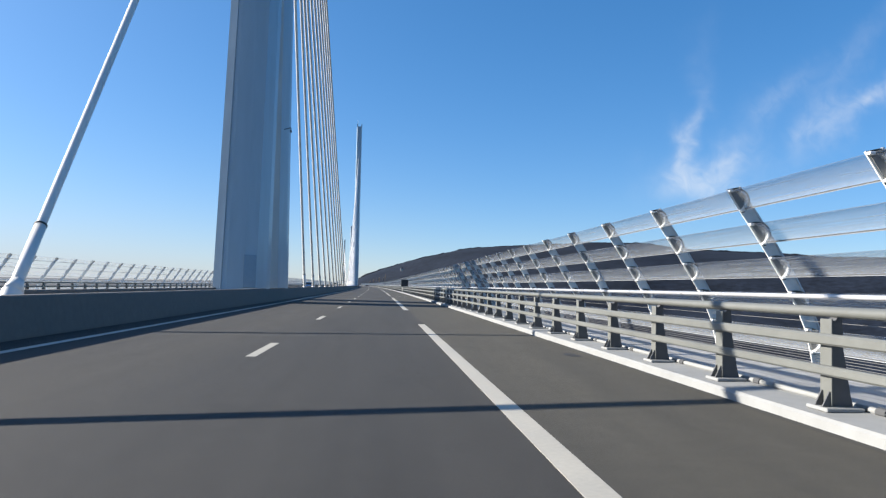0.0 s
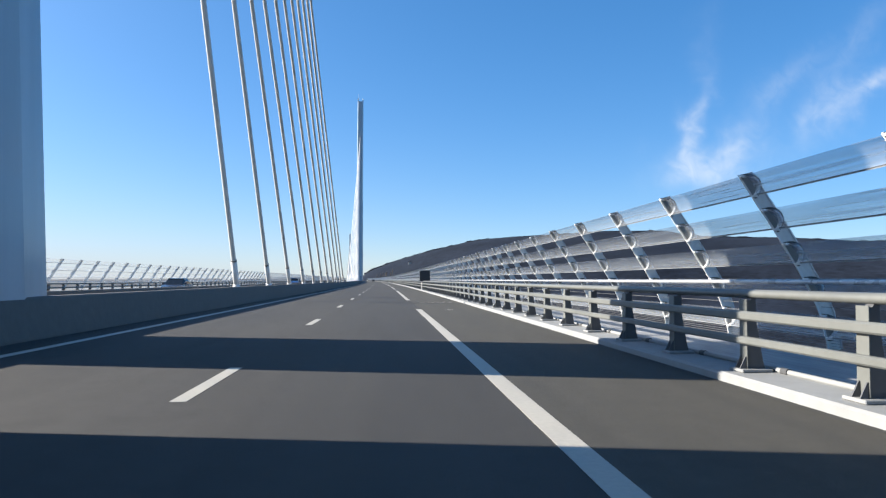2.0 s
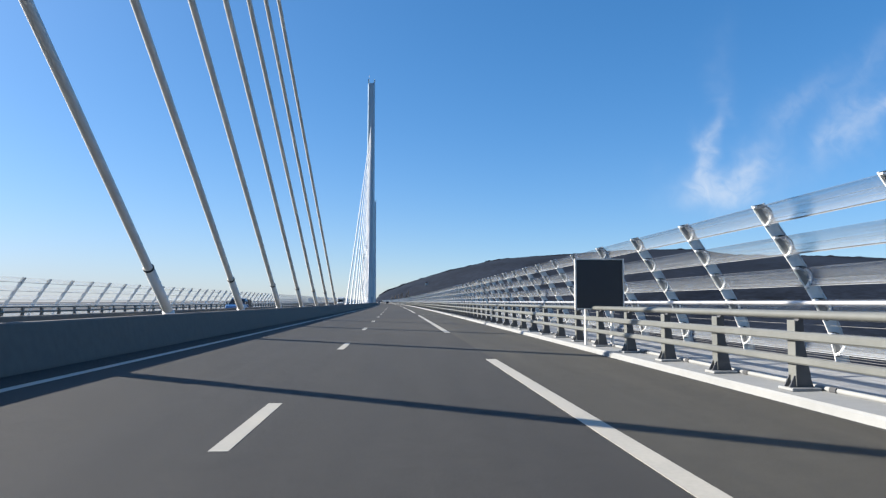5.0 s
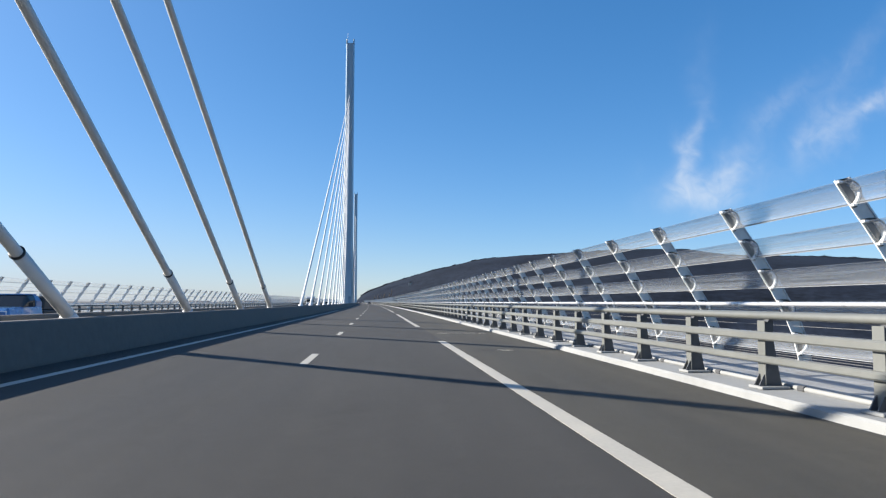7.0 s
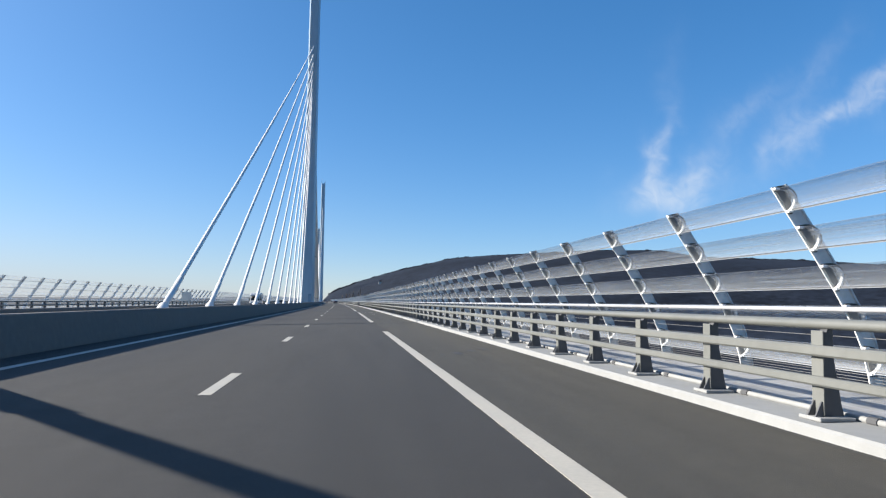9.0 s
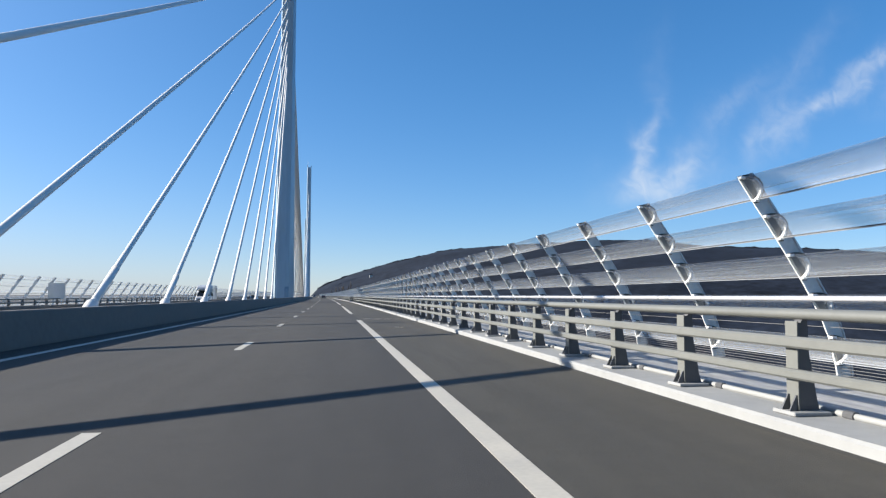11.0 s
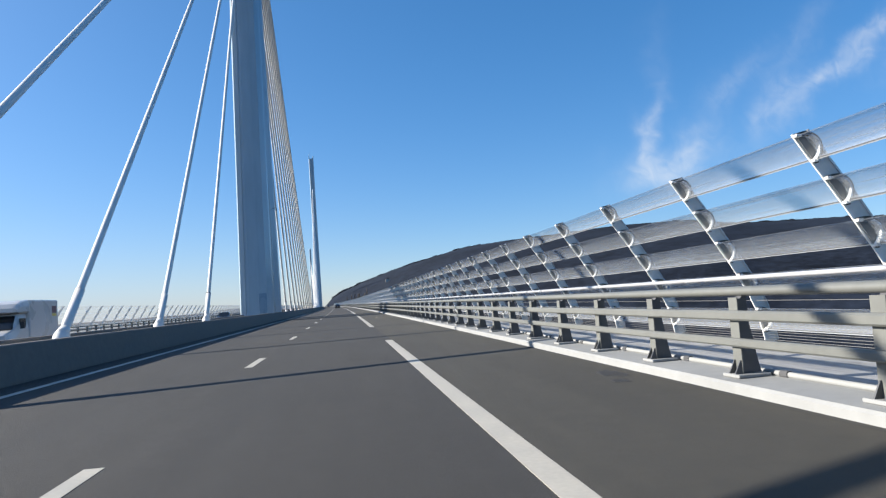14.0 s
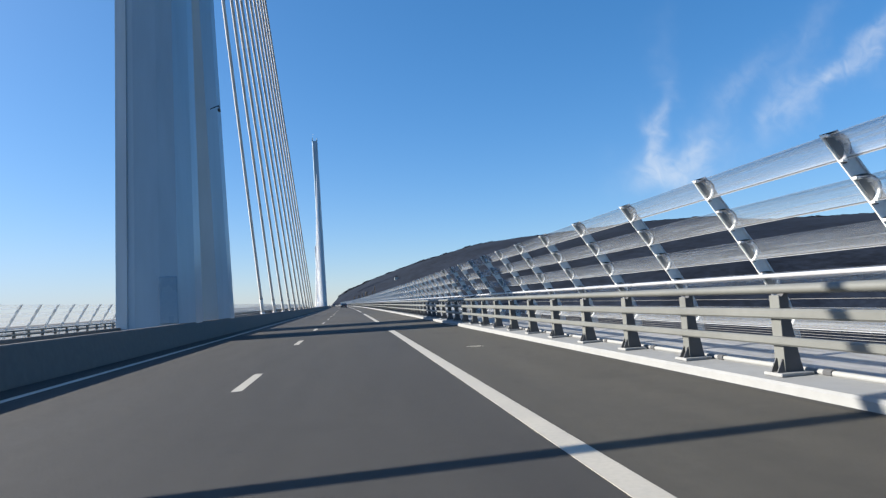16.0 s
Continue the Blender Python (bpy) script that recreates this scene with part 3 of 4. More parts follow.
def strip(outline, width, bm):
    """A thin band that follows an outline of (x, z), width across it along y."""
    rows = []
    for i, (x, z) in enumerate(outline):
        a, b = outline[max(i - 1, 0)], outline[min(i + 1, len(outline) - 1)]
        d = Vector((b[0] - a[0], b[1] - a[1])).normalized()
        n = Vector((-d.y, d.x)) * 0.012
        rows.append([bm.verts.new((x + n.x * sx, y, z + n.y * sx)) for sx, y in ((-1, -width), (1, -width), (1, width), (-1, width))])
    for a, b in zip(rows, rows[1:]):
        for j in range(4):
            bm.faces.new((a[j], a[(j + 1) % 4], b[(j + 1) % 4], b[j]))
    bm.faces.new(rows[0])
    bm.faces.new(rows[-1][::-1])
    bmesh.ops.recalc_face_normals(bm, faces=bm.faces[:])


def screen_post(side, full):
    ob = thing("wind_screen_post", "galvanised steel wind screen post that leans over the deck", "wind screen post", group="wind screen posts")
    wide = [(u + 0.2, z + 0.07 if i else z + 0.05) for i, (u, z) in enumerate(FRONT)]
    outline = [(u * side, z) for u, z in FRONT] + [(u * side, z) for u, z in reversed(wide)]
    bm = bmesh.new()
    extrude_outline(bm, outline, -0.012, 0.012)
    bmesh.ops.recalc_face_normals(bm, faces=bm.faces[:])
    part("plate", bm, GALV, ob)
    bm = bmesh.new()
    strip([(u * side, z) for u, z in FRONT], 0.0125, bm)
    part("front_flange", bm, RIM_WHITE, ob, "bright edge flange")
    if full:
        bm = bmesh.new()
        strip([(u * side, z) for u, z in wide], 0.03, bm)
        part("rear_flange", bm, ALU, ob)
        for top in SLATS:
            inner, outer, lip = slat_arc(top, 0.004), slat_arc(top, 0.042), slat_arc(top, -0.022)
            bm = bmesh.new()
            extrude_outline(bm, [(p.x * side, p.y) for p in lip], -0.03, -0.0125)
            bmesh.ops.recalc_face_normals(bm, faces=bm.faces[:])
            part("end_plate", bm, END_PLATE, ob)
            bm = bmesh.new()
            ring = [(p.x * side, p.y) for p in inner] + [(p.x * side, p.y) for p in reversed(outer)]
            extrude_outline(bm, ring, -0.085, -0.013)
            bmesh.ops.recalc_face_normals(bm, faces=bm.faces[:])
            part("rim", bm, BLACK, ob, "black rubber rim of a clear slat")
            bm = bmesh.new()
            ring = [(p.x * side, p.y) for p in lip[3:]] + [(p.x * side, p.y) for p in reversed(inner[3:])]
            extrude_outline(bm, ring, -0.115, -0.031)
            bmesh.ops.recalc_face_normals(bm, faces=bm.faces[:])
            part("bright_rim", bm, RIM_WHITE, ob)
            for p in (inner[0], inner[-1]):
                bm = bmesh.new()
                box(bm, (-0.038, -0.095, -0.018), (0.038, -0.013, 0.018), Matrix.Translation((p.x * side, 0, p.y)), 0.006)
                part("clip", bm, RIM_WHITE, ob)
    else:
        inner, outer = slat_arc(SLATS[0], 0.004), slat_arc(SLATS[0], 0.032)
        bm = bmesh.new()
        extrude_outline(bm, [(p.x * side, p.y) for p in inner] + [(p.x * side, p.y) for p in reversed(outer)], -0.07, -0.013)
        bmesh.ops.recalc_face_normals(bm, faces=bm.faces[:])
        part("rim", bm, BLACK, ob, "black rubber rim of a clear slat")
    return ob


def slat_mesh(side, top, length):
    bm = bmesh.new()
    a, b = slat_arc(top, 0.0, 21, 0.055)[:20], slat_arc(top, 0.015, 21, 0.055)[:20]
    ring = [(p.x * side, p.y) for p in a] + [(p.x * side, p.y) for p in reversed(b)]
    extrude_outline(bm, ring, 0.02, length - 0.1)
    bmesh.ops.recalc_face_normals(bm, faces=bm.faces[:])
    low = (a[-1].y + b[-1].y) / 2
    for f in bm.faces:
        if len(f.verts) == 4:
            z = f.calc_center_median().z
            if abs(z - low) < 0.004:
                f.material_index = 1
            elif z < (a[-1].y + a[-2].y) / 2 + 0.002:
                f.material_index = 2
    me = link_mesh("slat", bm, ACRYLIC)
    me.materials.append(FROST)
    me.materials.append(LIP_SHADE)
    return me


for side in (1, -1):
    master = screen_post(side, side > 0)
    meshes = [slat_mesh(side, t, BAY) for t in SLATS]
    b0, b1 = (-16, 103) if side > 0 else (-4, 90)
    drop = fall(side * 14.4)
    for i in range(b0, b1):
        m = deck(BAY0 + BAY * i, 0, drop) @ Matrix.Diagonal((1, 1, 1 if side > 0 else 0.99, 1))
        if i == b0:
            master.matrix_basis = m
        else:
            copy_thing(master, m)
        bay = thing("wind_screen", "row of clear curved acrylic slats between two posts", "wind screen", m, "wind screens")
        for me in meshes:
            s = new("slat", me)
            s.parent = bay
    far = bmesh.new()
    for i in range(b1, b1 + 190):
        m = deck(BAY0 + BAY * i, 0, drop)
        for (u0, z0), (u1, z1) in ((FRONT[0], FRONT[6]), (FRONT[6], FRONT[-1])):
            vs = [far.verts.new(m @ Vector((u * side, y, z))) for u, y, z in ((u0, 0, z0), (u0 + 0.22, 0, z0), (u1 + 0.22, 0, z1), (u1, 0, z1), (u0, 0.03, z0), (u0 + 0.22, 0.03, z0), (u1 + 0.22, 0.03, z1), (u1, 0.03, z1))]
            for f in ((0, 1, 2, 3), (7, 6, 5, 4), (0, 4, 5, 1), (1, 5, 6, 2), (2, 6, 7, 3), (3, 7, 4, 0)):
                far.faces.new([vs[j] for j in f])
    tagged(part("far_wind_screen_posts", far, GALV), "distant wind screen posts", "wind screen posts", kind="stuff")
    far = bmesh.new()
    s0, s1 = BAY0 + BAY * b1, BAY0 + BAY * (b1 + 190)
    for t in SLATS:
        a, b = slat_arc(t, 0.0, 5, 0.06), slat_arc(t, 0.012, 5, 0.06)
        ring = [(p.x * side, p.y) for p in a] + [(p.x * side, p.y) for p in reversed(b)]
        sweep(ring, s0, s1, 12, bm=far)
    bmesh.ops.recalc_face_normals(far, faces=far.faces[:])
    tagged(part("far_wind_screen_slats", far, ACRYLIC), "distant clear slats of the wind screen", "wind screen", kind="stuff")
    hand = thing("hand_rail", "bright aluminium tube along the wind screen posts", "hand rail")
    p = [(15.33 + 0.036 * math.cos(a), 1.235 + 0.036 * math.sin(a)) for a in [i * math.tau / 8 for i in range(8)]]
    p = [(a * side, b) for a, b in p]
    part("tube", sweep(p if side > 0 else p[::-1], -70, 1000, 6), ALU, hand, smooth=True)
    for n, z in enumerate((0.84, 0.4, 0.355, 0.31, 0.265, 0.22, 0.175)):
        q = front_at(z)[0].x + 0.06
        p = [((q + 0.004 * a) * side, z + 0.004 * b) for a, b in ((-1, -1), (1, -1), (1, 1), (-1, 1))]
        part("wire", sweep(p if side > 0 else p[::-1], -70, 420, 12), WIRE, hand)


# ---- pylons and stays ----
PYLON0, SPAN, PYLON_U = 2.2, 342.0, -0.1


def section(w, d, c):
    """Slightly hipped ends with one raised corner strip each, long chamfers and flat sides."""
    a, b, e = w / 2, w / 2 - c, d * 0.35
    g, q = b * 0.42, b * 0.085
    front = [(-b - 0.1, -d / 2 + 0.12), (-b + 0.4, -d / 2 + 0.02), (-b + 0.42, -d / 2 + 0.09), (-g, -d / 2 + 0.01), (g, -d / 2), (b, -d / 2 + q), (a, -d / 2 + e)]
    back = [(a, d / 2 - e), (b + 0.1, d / 2 - 0.12), (b - 0.4, d / 2 - 0.02), (b - 0.42, d / 2 - 0.09), (g, d / 2 - 0.01), (-g, d / 2), (-b, d / 2 - q), (-a, d / 2 - e)]
    return front + back + [(-a, -d / 2 + e)]


def loft(bm, levels):
    """A steel box through levels of (z, middle along y, width, depth, chamfer)."""
    rows = [[bm.verts.new((x, y + yc, z)) for x, y in section(w, d, c)] for z, yc, w, d, c in levels]
    n = len(rows[0])
    for a, b in zip(rows, rows[1:]):
        for j in range(n):
            bm.faces.new((a[j], a[(j + 1) % n], b[(j + 1) % n], b[j]))
    bm.faces.new(rows[0][::-1])
    bm.faces.new(rows[-1])


def pylon(s):
    ob = thing("pylon", "tall white painted steel bridge pylon on two legs", "pylon", deck(s, PYLON_U), "pylons")
    for sign in (-1, 1):
        bm = bmesh.new()
        loft(bm, [(-2.0, sign * 5.25, 3.35, 5.1, 0.4), (0.0, sign * 5.1, 3.33, 5.1, 0.4), (18, sign * 3.6, 3.16, 4.5, 0.38), (38, sign * 1.95, 3.0, 3.86, 0.37)])
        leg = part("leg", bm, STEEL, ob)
        if sign < 0:
            bm = bmesh.new()
            turn = Matrix.Translation((0.5, -7.6, 1.0)) @ Matrix.Rotation(radians(8.3), 4, "Z") @ Matrix.Rotation(radians(-3.8), 4, "X")
            box(bm, (0.0, -0.03, -0.1), (0.76, 0.05, 1.95), turn, bevel=0.02)
            part("access_door", bm, STEEL_DOOR, leg, "grey steel access door")
        else:
            bm = bmesh.new()
            tube(bm, (1.4, 2.3, 12.9), (1.98, 1.62, 12.9), 0.03, sides=8)
            tube(bm, (1.98, 1.62, 12.9), (1.98, 1.62, 12.7), 0.03, sides=8)
            arm = part("bracket", bm, BLACK, leg, "thin black bracket")
            bm = bmesh.new()
            box(bm, (1.92, 1.45, 12.55), (2.05, 1.75, 12.69), bevel=0.02)
            part("camera_housing", bm, BLACK, leg, "small black traffic camera")
    bm = bmesh.new()
    loft(bm, [(38.003, 0, 3.03, 7.8, 0.38), (44, 0, 2.93, 6.6, 0.38), (68, 0, 2.75, 5.0, 0.37), (85.4, 0, 2.7, 4.6, 0.36)])
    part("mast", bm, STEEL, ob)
    bm = bmesh.new()
    for x in (-1.12, 1.12):
        box(bm, (x - 0.2, -2.2, 85.4), (x + 0.2, 2.2, 86.8), bevel=0.03)
    part("top_fins", bm, STEEL, ob)
    bm = bmesh.new()
    tube(bm, (-0.9, 0, 86.8), (-0.9, 0, 89.5), 0.05, sides=6)
    part("lightning_rod", bm, GALV, ob)
    return ob


STAY_MID, STAY0, STAY_STEP = 1.8, 35.4, 12.39


def stay(s, sign, i):
    """One stay: a sheathed cable up to the mast, in a thicker tube near the deck with a black ring on top of it."""
    reach = STAY0 + STAY_STEP * i + (0.25 if sign > 0 and i > 5 else 0.0)
    m = deck(s + sign * reach, 0.05)
    ob = thing("stay_cable", "white sheathed stay cable in a steel anchor tube", "stay cable", m, "stay cables")
    top = m.inverted() @ (deck(s + sign * 1.2, PYLON_U) @ Vector((0, 0, 46.0 + 2.22 * i + ((8.0, 7.0, 3.2, 1.0)[min(i, 3)] if sign > 0 else 0.0))))
    low = Vector((0, 0, 0.82))
    chord = (top - low).length
    sag = 0.55 * (chord / 165) ** 2
    d = (low.lerp(top, 0.02) - Vector((0, 0, 4 * sag * 0.02 * 0.98)) - low).normalized()
    ring = low + d * ((1.75 if sign < 0 and i == 0 else 1.5) / d.z)
    bm = bmesh.new()
    f0 = (ring - low).length / chord
    steps = [f0 + (1 - f0) * k / 10 for k in range(11)]
    tube_path(bm, [low.lerp(top, f) - Vector((0, 0, 4 * sag * f * (1 - f))) for f in steps], 0.138 if sign > 0 else 0.124)
    part("cable", bm, STAY_WHITE, ob, smooth=True)
    bm = bmesh.new()
    tube(bm, low - d * 0.9, ring, 0.17 if sign > 0 else 0.15, sides=16)
    part("anchor_tube", bm, STAY_WHITE, ob, smooth=True)
    bm = bmesh.new()
    tube(bm, ring - d * 0.01, ring + d * 0.04, 0.182 if sign > 0 else (0.162 if i == 0 else 0.153), sides=16)
    if sign > 0 or i == 0:
        part("ring", bm, BLACK, ob, "black rubber ring", smooth=True)
    else:
        part("collar", bm, STAY_WHITE, ob, smooth=True)
    bm = bmesh.new()
    if sign > 0:
        tube(bm, (0, 0, 0.1), low + Vector((0, 0, 0.02)) + d * 0.15, 0.42, 0.19, sides=16)
    else:
        tube_path(bm, [low - d * 0.6, low + d * 0.05], 0.25, 16)
        tube(bm, low + d * 0.05, low + d * 0.42, 0.25, 0.152, sides=16)
    part("foot", bm, STAY_WHITE, ob, smooth=True)
    return ob


for p in range(5):
    centre = STAY_MID + SPAN * p
    pylon(PYLON0 + SPAN * p)
    for sign in (-1, 1):
        for i in range(11):
            stay(centre, sign, i)


# ---- roadside sign ----
def sign_panel(m, face, words):
    ob = thing("road_sign", words, "road sign", m, "road signs")
    bm = bmesh.new()
    box(bm, (-0.62, -0.03, 1.02), (0.62, 0.03, 2.3), bevel=0.015)
    part("panel", bm, face, ob)
    bm = bmesh.new()
    for lo, hi in (((-0.66, -0.045, 0.99), (-0.621, 0.045, 2.33)), ((0.621, -0.045, 0.99), (0.66, 0.045, 2.33)), ((-0.62, -0.045, 2.301), (0.62, 0.045, 2.33)), ((-0.62, -0.045, 0.99), (0.62, 0.045, 1.019))):
        box(bm, lo, hi)
    part("frame", bm, GALV, ob)
    for x in (-0.35, 0.35):
        bm = bmesh.new()
        tube(bm, (x, 0.08, 0), (x, 0.08, 2.2), 0.045)
        part("post", bm, GALV, ob)


sign_panel(deck(79.0, 13.52, 0.06), SIGN_DARK, "dark square road sign panel behind the guard rail")
sign_panel(deck(258.0, -13.55, 0.06 + fall(-13.55)), GALV, "bare grey back of a square road sign")

# ---- the land ----
RIDGE = ((-180, -0.5), (-40, -0.5), (-16, -0.1), (-9, 0.35), (-5, 0.4), (-3, 0.0), (-1.7, 0.55), (-1.04, 0.83), (-0.6, 1.08), (0.36, 1.42), (1.4, 1.75), (2.6, 2.12), (3.8, 2.49),
         (5.5, 2.89), (7.5, 3.33), (9.6, 3.58), (10.8, 3.67), (13.9, 3.82), (18.1, 4.05), (23, 3.98), (26, 3.55), (31.5, 3.4), (36, 3.1), (60, 2.4), (100, 0.5), (180, -0.5))
REACH = 1420.0


def ridge_at(az):
    for (a0, e0), (a1, e1) in zip(RIDGE, RIDGE[1:]):
        if a0 <= az <= a1:
            f = (az - a0) / (a1 - a0)
            return e0 + (e1 - e0) * f
    return -0.5


def land_height(x, y):
    """The valley under the bridge, rising to wooded ridges all round."""
    dx, dy = x, y - 104
    r, az = math.hypot(dx, dy), math.degrees(math.atan2(dx, dy))
    crest = math.tan(radians(ridge_at(az) - 0.13)) * REACH
    f = min(max((r - 350) / (REACH - 350), 0), 1)
    z = -230 + (230 + crest) * (1 - (1 - f) ** 1.7)
    if r > REACH:
        z = crest - (r - REACH) * 0.02 * (1 if crest > 0 else -0.1)
    rough = min(1, f + 0.2) * (0.8 if crest > 25 else 0.1)
    if abs(az + 2.7) < 3:
        rough *= 0.1
    z += (noise.noise(Vector((x, y, 0)) / 260) * 3.5 + noise.noise(Vector((x, y, 5)) / 80) * 2) * rough
    return z if not (abs(az + 2.6) < 1.2 and r > 700) else min(z, -3.0)


def land():
    radii = [0, 150, 300, 450, 600, 750, 900, 1000, 1100, 1180, 1250, 1310, 1360, 1400, 1420, 1450, 1500, 1600, 1800, 2200, 2800, 3600, 4600]
    steps = 540
    verts, faces = [(0, 104, -230)], []
    for r in radii[1:]:
        for j in range(steps):
            a = math.tau * j / steps
            x, y = r * math.sin(a), 104 + r * math.cos(a)
            verts.append((x, y, land_height(x, y)))
    for j in range(steps):
        faces.append((0, 1 + (j + 1) % steps, 1 + j))
    for i in range(len(radii) - 2):
        for j in range(steps):
            k = (j + 1) % steps
            a, b = 1 + i * steps, 1 + (i + 1) * steps
            faces.append((a + j, a + k, b + k, b + j))
    me = bpy.data.meshes.new("ground")
    me.from_pydata(verts, [], faces)
    me.materials.append(HAZY_HILL)
    for p in me.polygons:
        p.use_smooth = True
    tagged(new("ground", me), "wooded winter hills and valley under the bridge, coloured with haze", "ground", kind="structure")


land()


def far_woods():
    """Bare winter trees on the ridge, each an uneven tuft."""
    rng = random.Random(4)
    shapes = []
    for _ in range(6):
        bm = bmesh.new()
        bmesh.ops.create_icosphere(bm, subdivisions=1, radius=1.0)
        pts = [v.co.copy() * rng.uniform(0.65, 1.25) for v in bm.verts]
        shapes.append((pts, [[v.index for v in f.verts] for f in bm.faces]))
        bm.free()
    verts, faces = [], []
    for k in range(20000):
        az = rng.uniform(-2.2, 44)
        r = REACH + 30 - 70 * rng.random() ** 1.5
        x, y = r * math.sin(radians(az)), 104 + r * math.cos(radians(az))
        z = land_height(x, y)
        tall = 0.55 + 1.1 * max(0.0, noise.noise(Vector((az * 1.7, 3.3, 0))) + 0.25 * noise.noise(Vector((az * 9, 7.1, 0))))
        h, w = rng.uniform(0.8, 2.4) * tall, rng.uniform(0.9, 1.9)
        pts, fs = shapes[rng.randrange(6)]
        n = len(verts)
        turn = rng.uniform(0, math.tau)
        c, s = math.cos(turn), math.sin(turn)
        for p in pts:
            verts.append((x + w * (p.x * c - p.y * s), y + w * (p.x * s + p.y * c), z + h * (p.z + 0.4)))
        faces.extend([[n + i for i in f] for f in fs])
    me = bpy.data.meshes.new("far_woods")
    me.from_pydata(verts, [], faces)
    me.materials.append(HAZY_TREES)
    tagged(new("far_woods", me), "bare winter woods on the far ridge, tinted with blue haze", "woods", kind="stuff")


far_woods()


def farmhouse(az, r):
    """A small pale house on the wooded slope."""
    x, y = r * math.sin(radians(az)), 104 + r * math.cos(radians(az))
    ob = thing("farmhouse", "small pale farmhouse among bare trees on the slope", "house", Matrix.Translation((x, y, land_height(x, y) - 1.5)))
    bm = bmesh.new()
    box(bm, (-2.6, -2.4, 0), (2.6, 2.4, 4.2), bevel=0.05)
    wall = part("wall", bm, RENDER_WALL, ob)
    bm = bmesh.new()
    extrude_outline(bm, [(-2.9, 4.2), (2.9, 4.2), (0, 5.8)], -2.6, 2.6)
    bmesh.ops.recalc_face_normals(bm, faces=bm.faces[:])
    part("roof", bm, ROOF_TILE, ob, "brown tiled roof")
    for wx in (-1.3, 1.3):
        for wz in (2.9,):
            bm = bmesh.new()
            box(bm, (wx - 0.45, -2.46, wz - 0.6), (wx + 0.45, -2.38, wz + 0.6))
            part("window", bm, GLASS_DARK, ob, "dark window")


farmhouse(2.43, 1195)


def poplar(az, r, height, seed):
    """A tall bare tree: a tapered trunk and steep limbs with many thin twigs."""
    rng = random.Random(seed)
    x, y = r * math.sin(radians(az)), 104 + r * math.cos(radians(az))
    ob = thing("poplar", "tall pale leafless tree on the lower slope", "tree", Matrix.Translation((x, y, land_height(x, y) - 0.5)), "bare trees on the slope")
    bm = bmesh.new()
    tube(bm, (0, 0, 0), (0, 0, height), 0.32, 0.05, sides=7)
    part("trunk", bm, BARK, ob)
    bm = bmesh.new()
    for k in range(46):
        z = height * (0.2 + 0.65 * k / 46)
        a, reach, lift = rng.uniform(0, math.tau), rng.uniform(0.7, 1.7) * (1.15 - z / height), rng.uniform(1.5, 3.2)
        tip = Vector((reach * math.cos(a), reach * math.sin(a), z + lift))
        tube(bm, (0, 0, z), tip, 0.12, 0.04, sides=4)
        for _ in range(2):
            tube(bm, Vector((0, 0, z)).lerp(tip, 0.5), tip + Vector((rng.uniform(-0.7, 0.7), rng.uniform(-0.7, 0.7), rng.uniform(0, 1.2))), 0.07, 0.03, sides=3)
    part("crown", bm, BARK, ob)


for k, (az, height) in enumerate(((-0.42, 9), (-0.3, 11), (-0.02, 8), (0.22, 12), (0.42, 10), (0.5, 7), (0.86, 9), (1.02, 12))):
    poplar(az, 1120 + 12 * (k % 3), height, 40 + k)


# ---- stains on the hard shoulder ----
def tar_patch(s, u, length, width, seed):
    """A dark blot with a ragged edge, longer along the road than across it."""
    rng = random.Random(seed)
    bm = bmesh.new()
    n = 22
    rad = [rng.uniform(0.55, 1.0) for _ in range(n)]
    ring = [(math.cos(math.tau * i / n) * rad[i] * width / 2, math.sin(math.tau * i / n) * rad[i] * length / 2) for i in range(n)]
    top = [bm.verts.new((x, y, 0.003)) for x, y in ring]
    low = [bm.verts.new((x * 1.02, y * 1.02, 0.0005)) for x, y in ring]
    bm.faces.new(top)
    for i in range(n):
        bm.faces.new((low[i], low[(i + 1) % n], top[(i + 1) % n], top[i]))
    ob = part("tar_stain", bm, TAR)
    ob.matrix_basis = deck(s, u)
    tagged(ob, "dark ragged tar stain on the asphalt shoulder", "stain", "tar stains", "structure")


for k, (s, u, length, width) in enumerate(((39.9, 12.6, 0.9, 0.5), (40.6, 12.2, 0.5, 0.35), (34.9, 10.42, 0.35, 0.2), (166.4, 11.3, 1.1, 0.3), (165.9, 10.85, 0.6, 0.2), (167.3, 11.8, 0.7, 0.25), (168.2, 12.3, 1.2, 0.3),
                                           (269.2, 12.6, 1.1, 0.5), (268.3, 12.4, 0.5, 0.3), (235.8, 12.75, 0.5, 0.25), (-38.2, 12.5, 0.9, 0.35), (96.0, 12.5, 0.8, 0.4))):
    tar_patch(s, u, length, width, k)


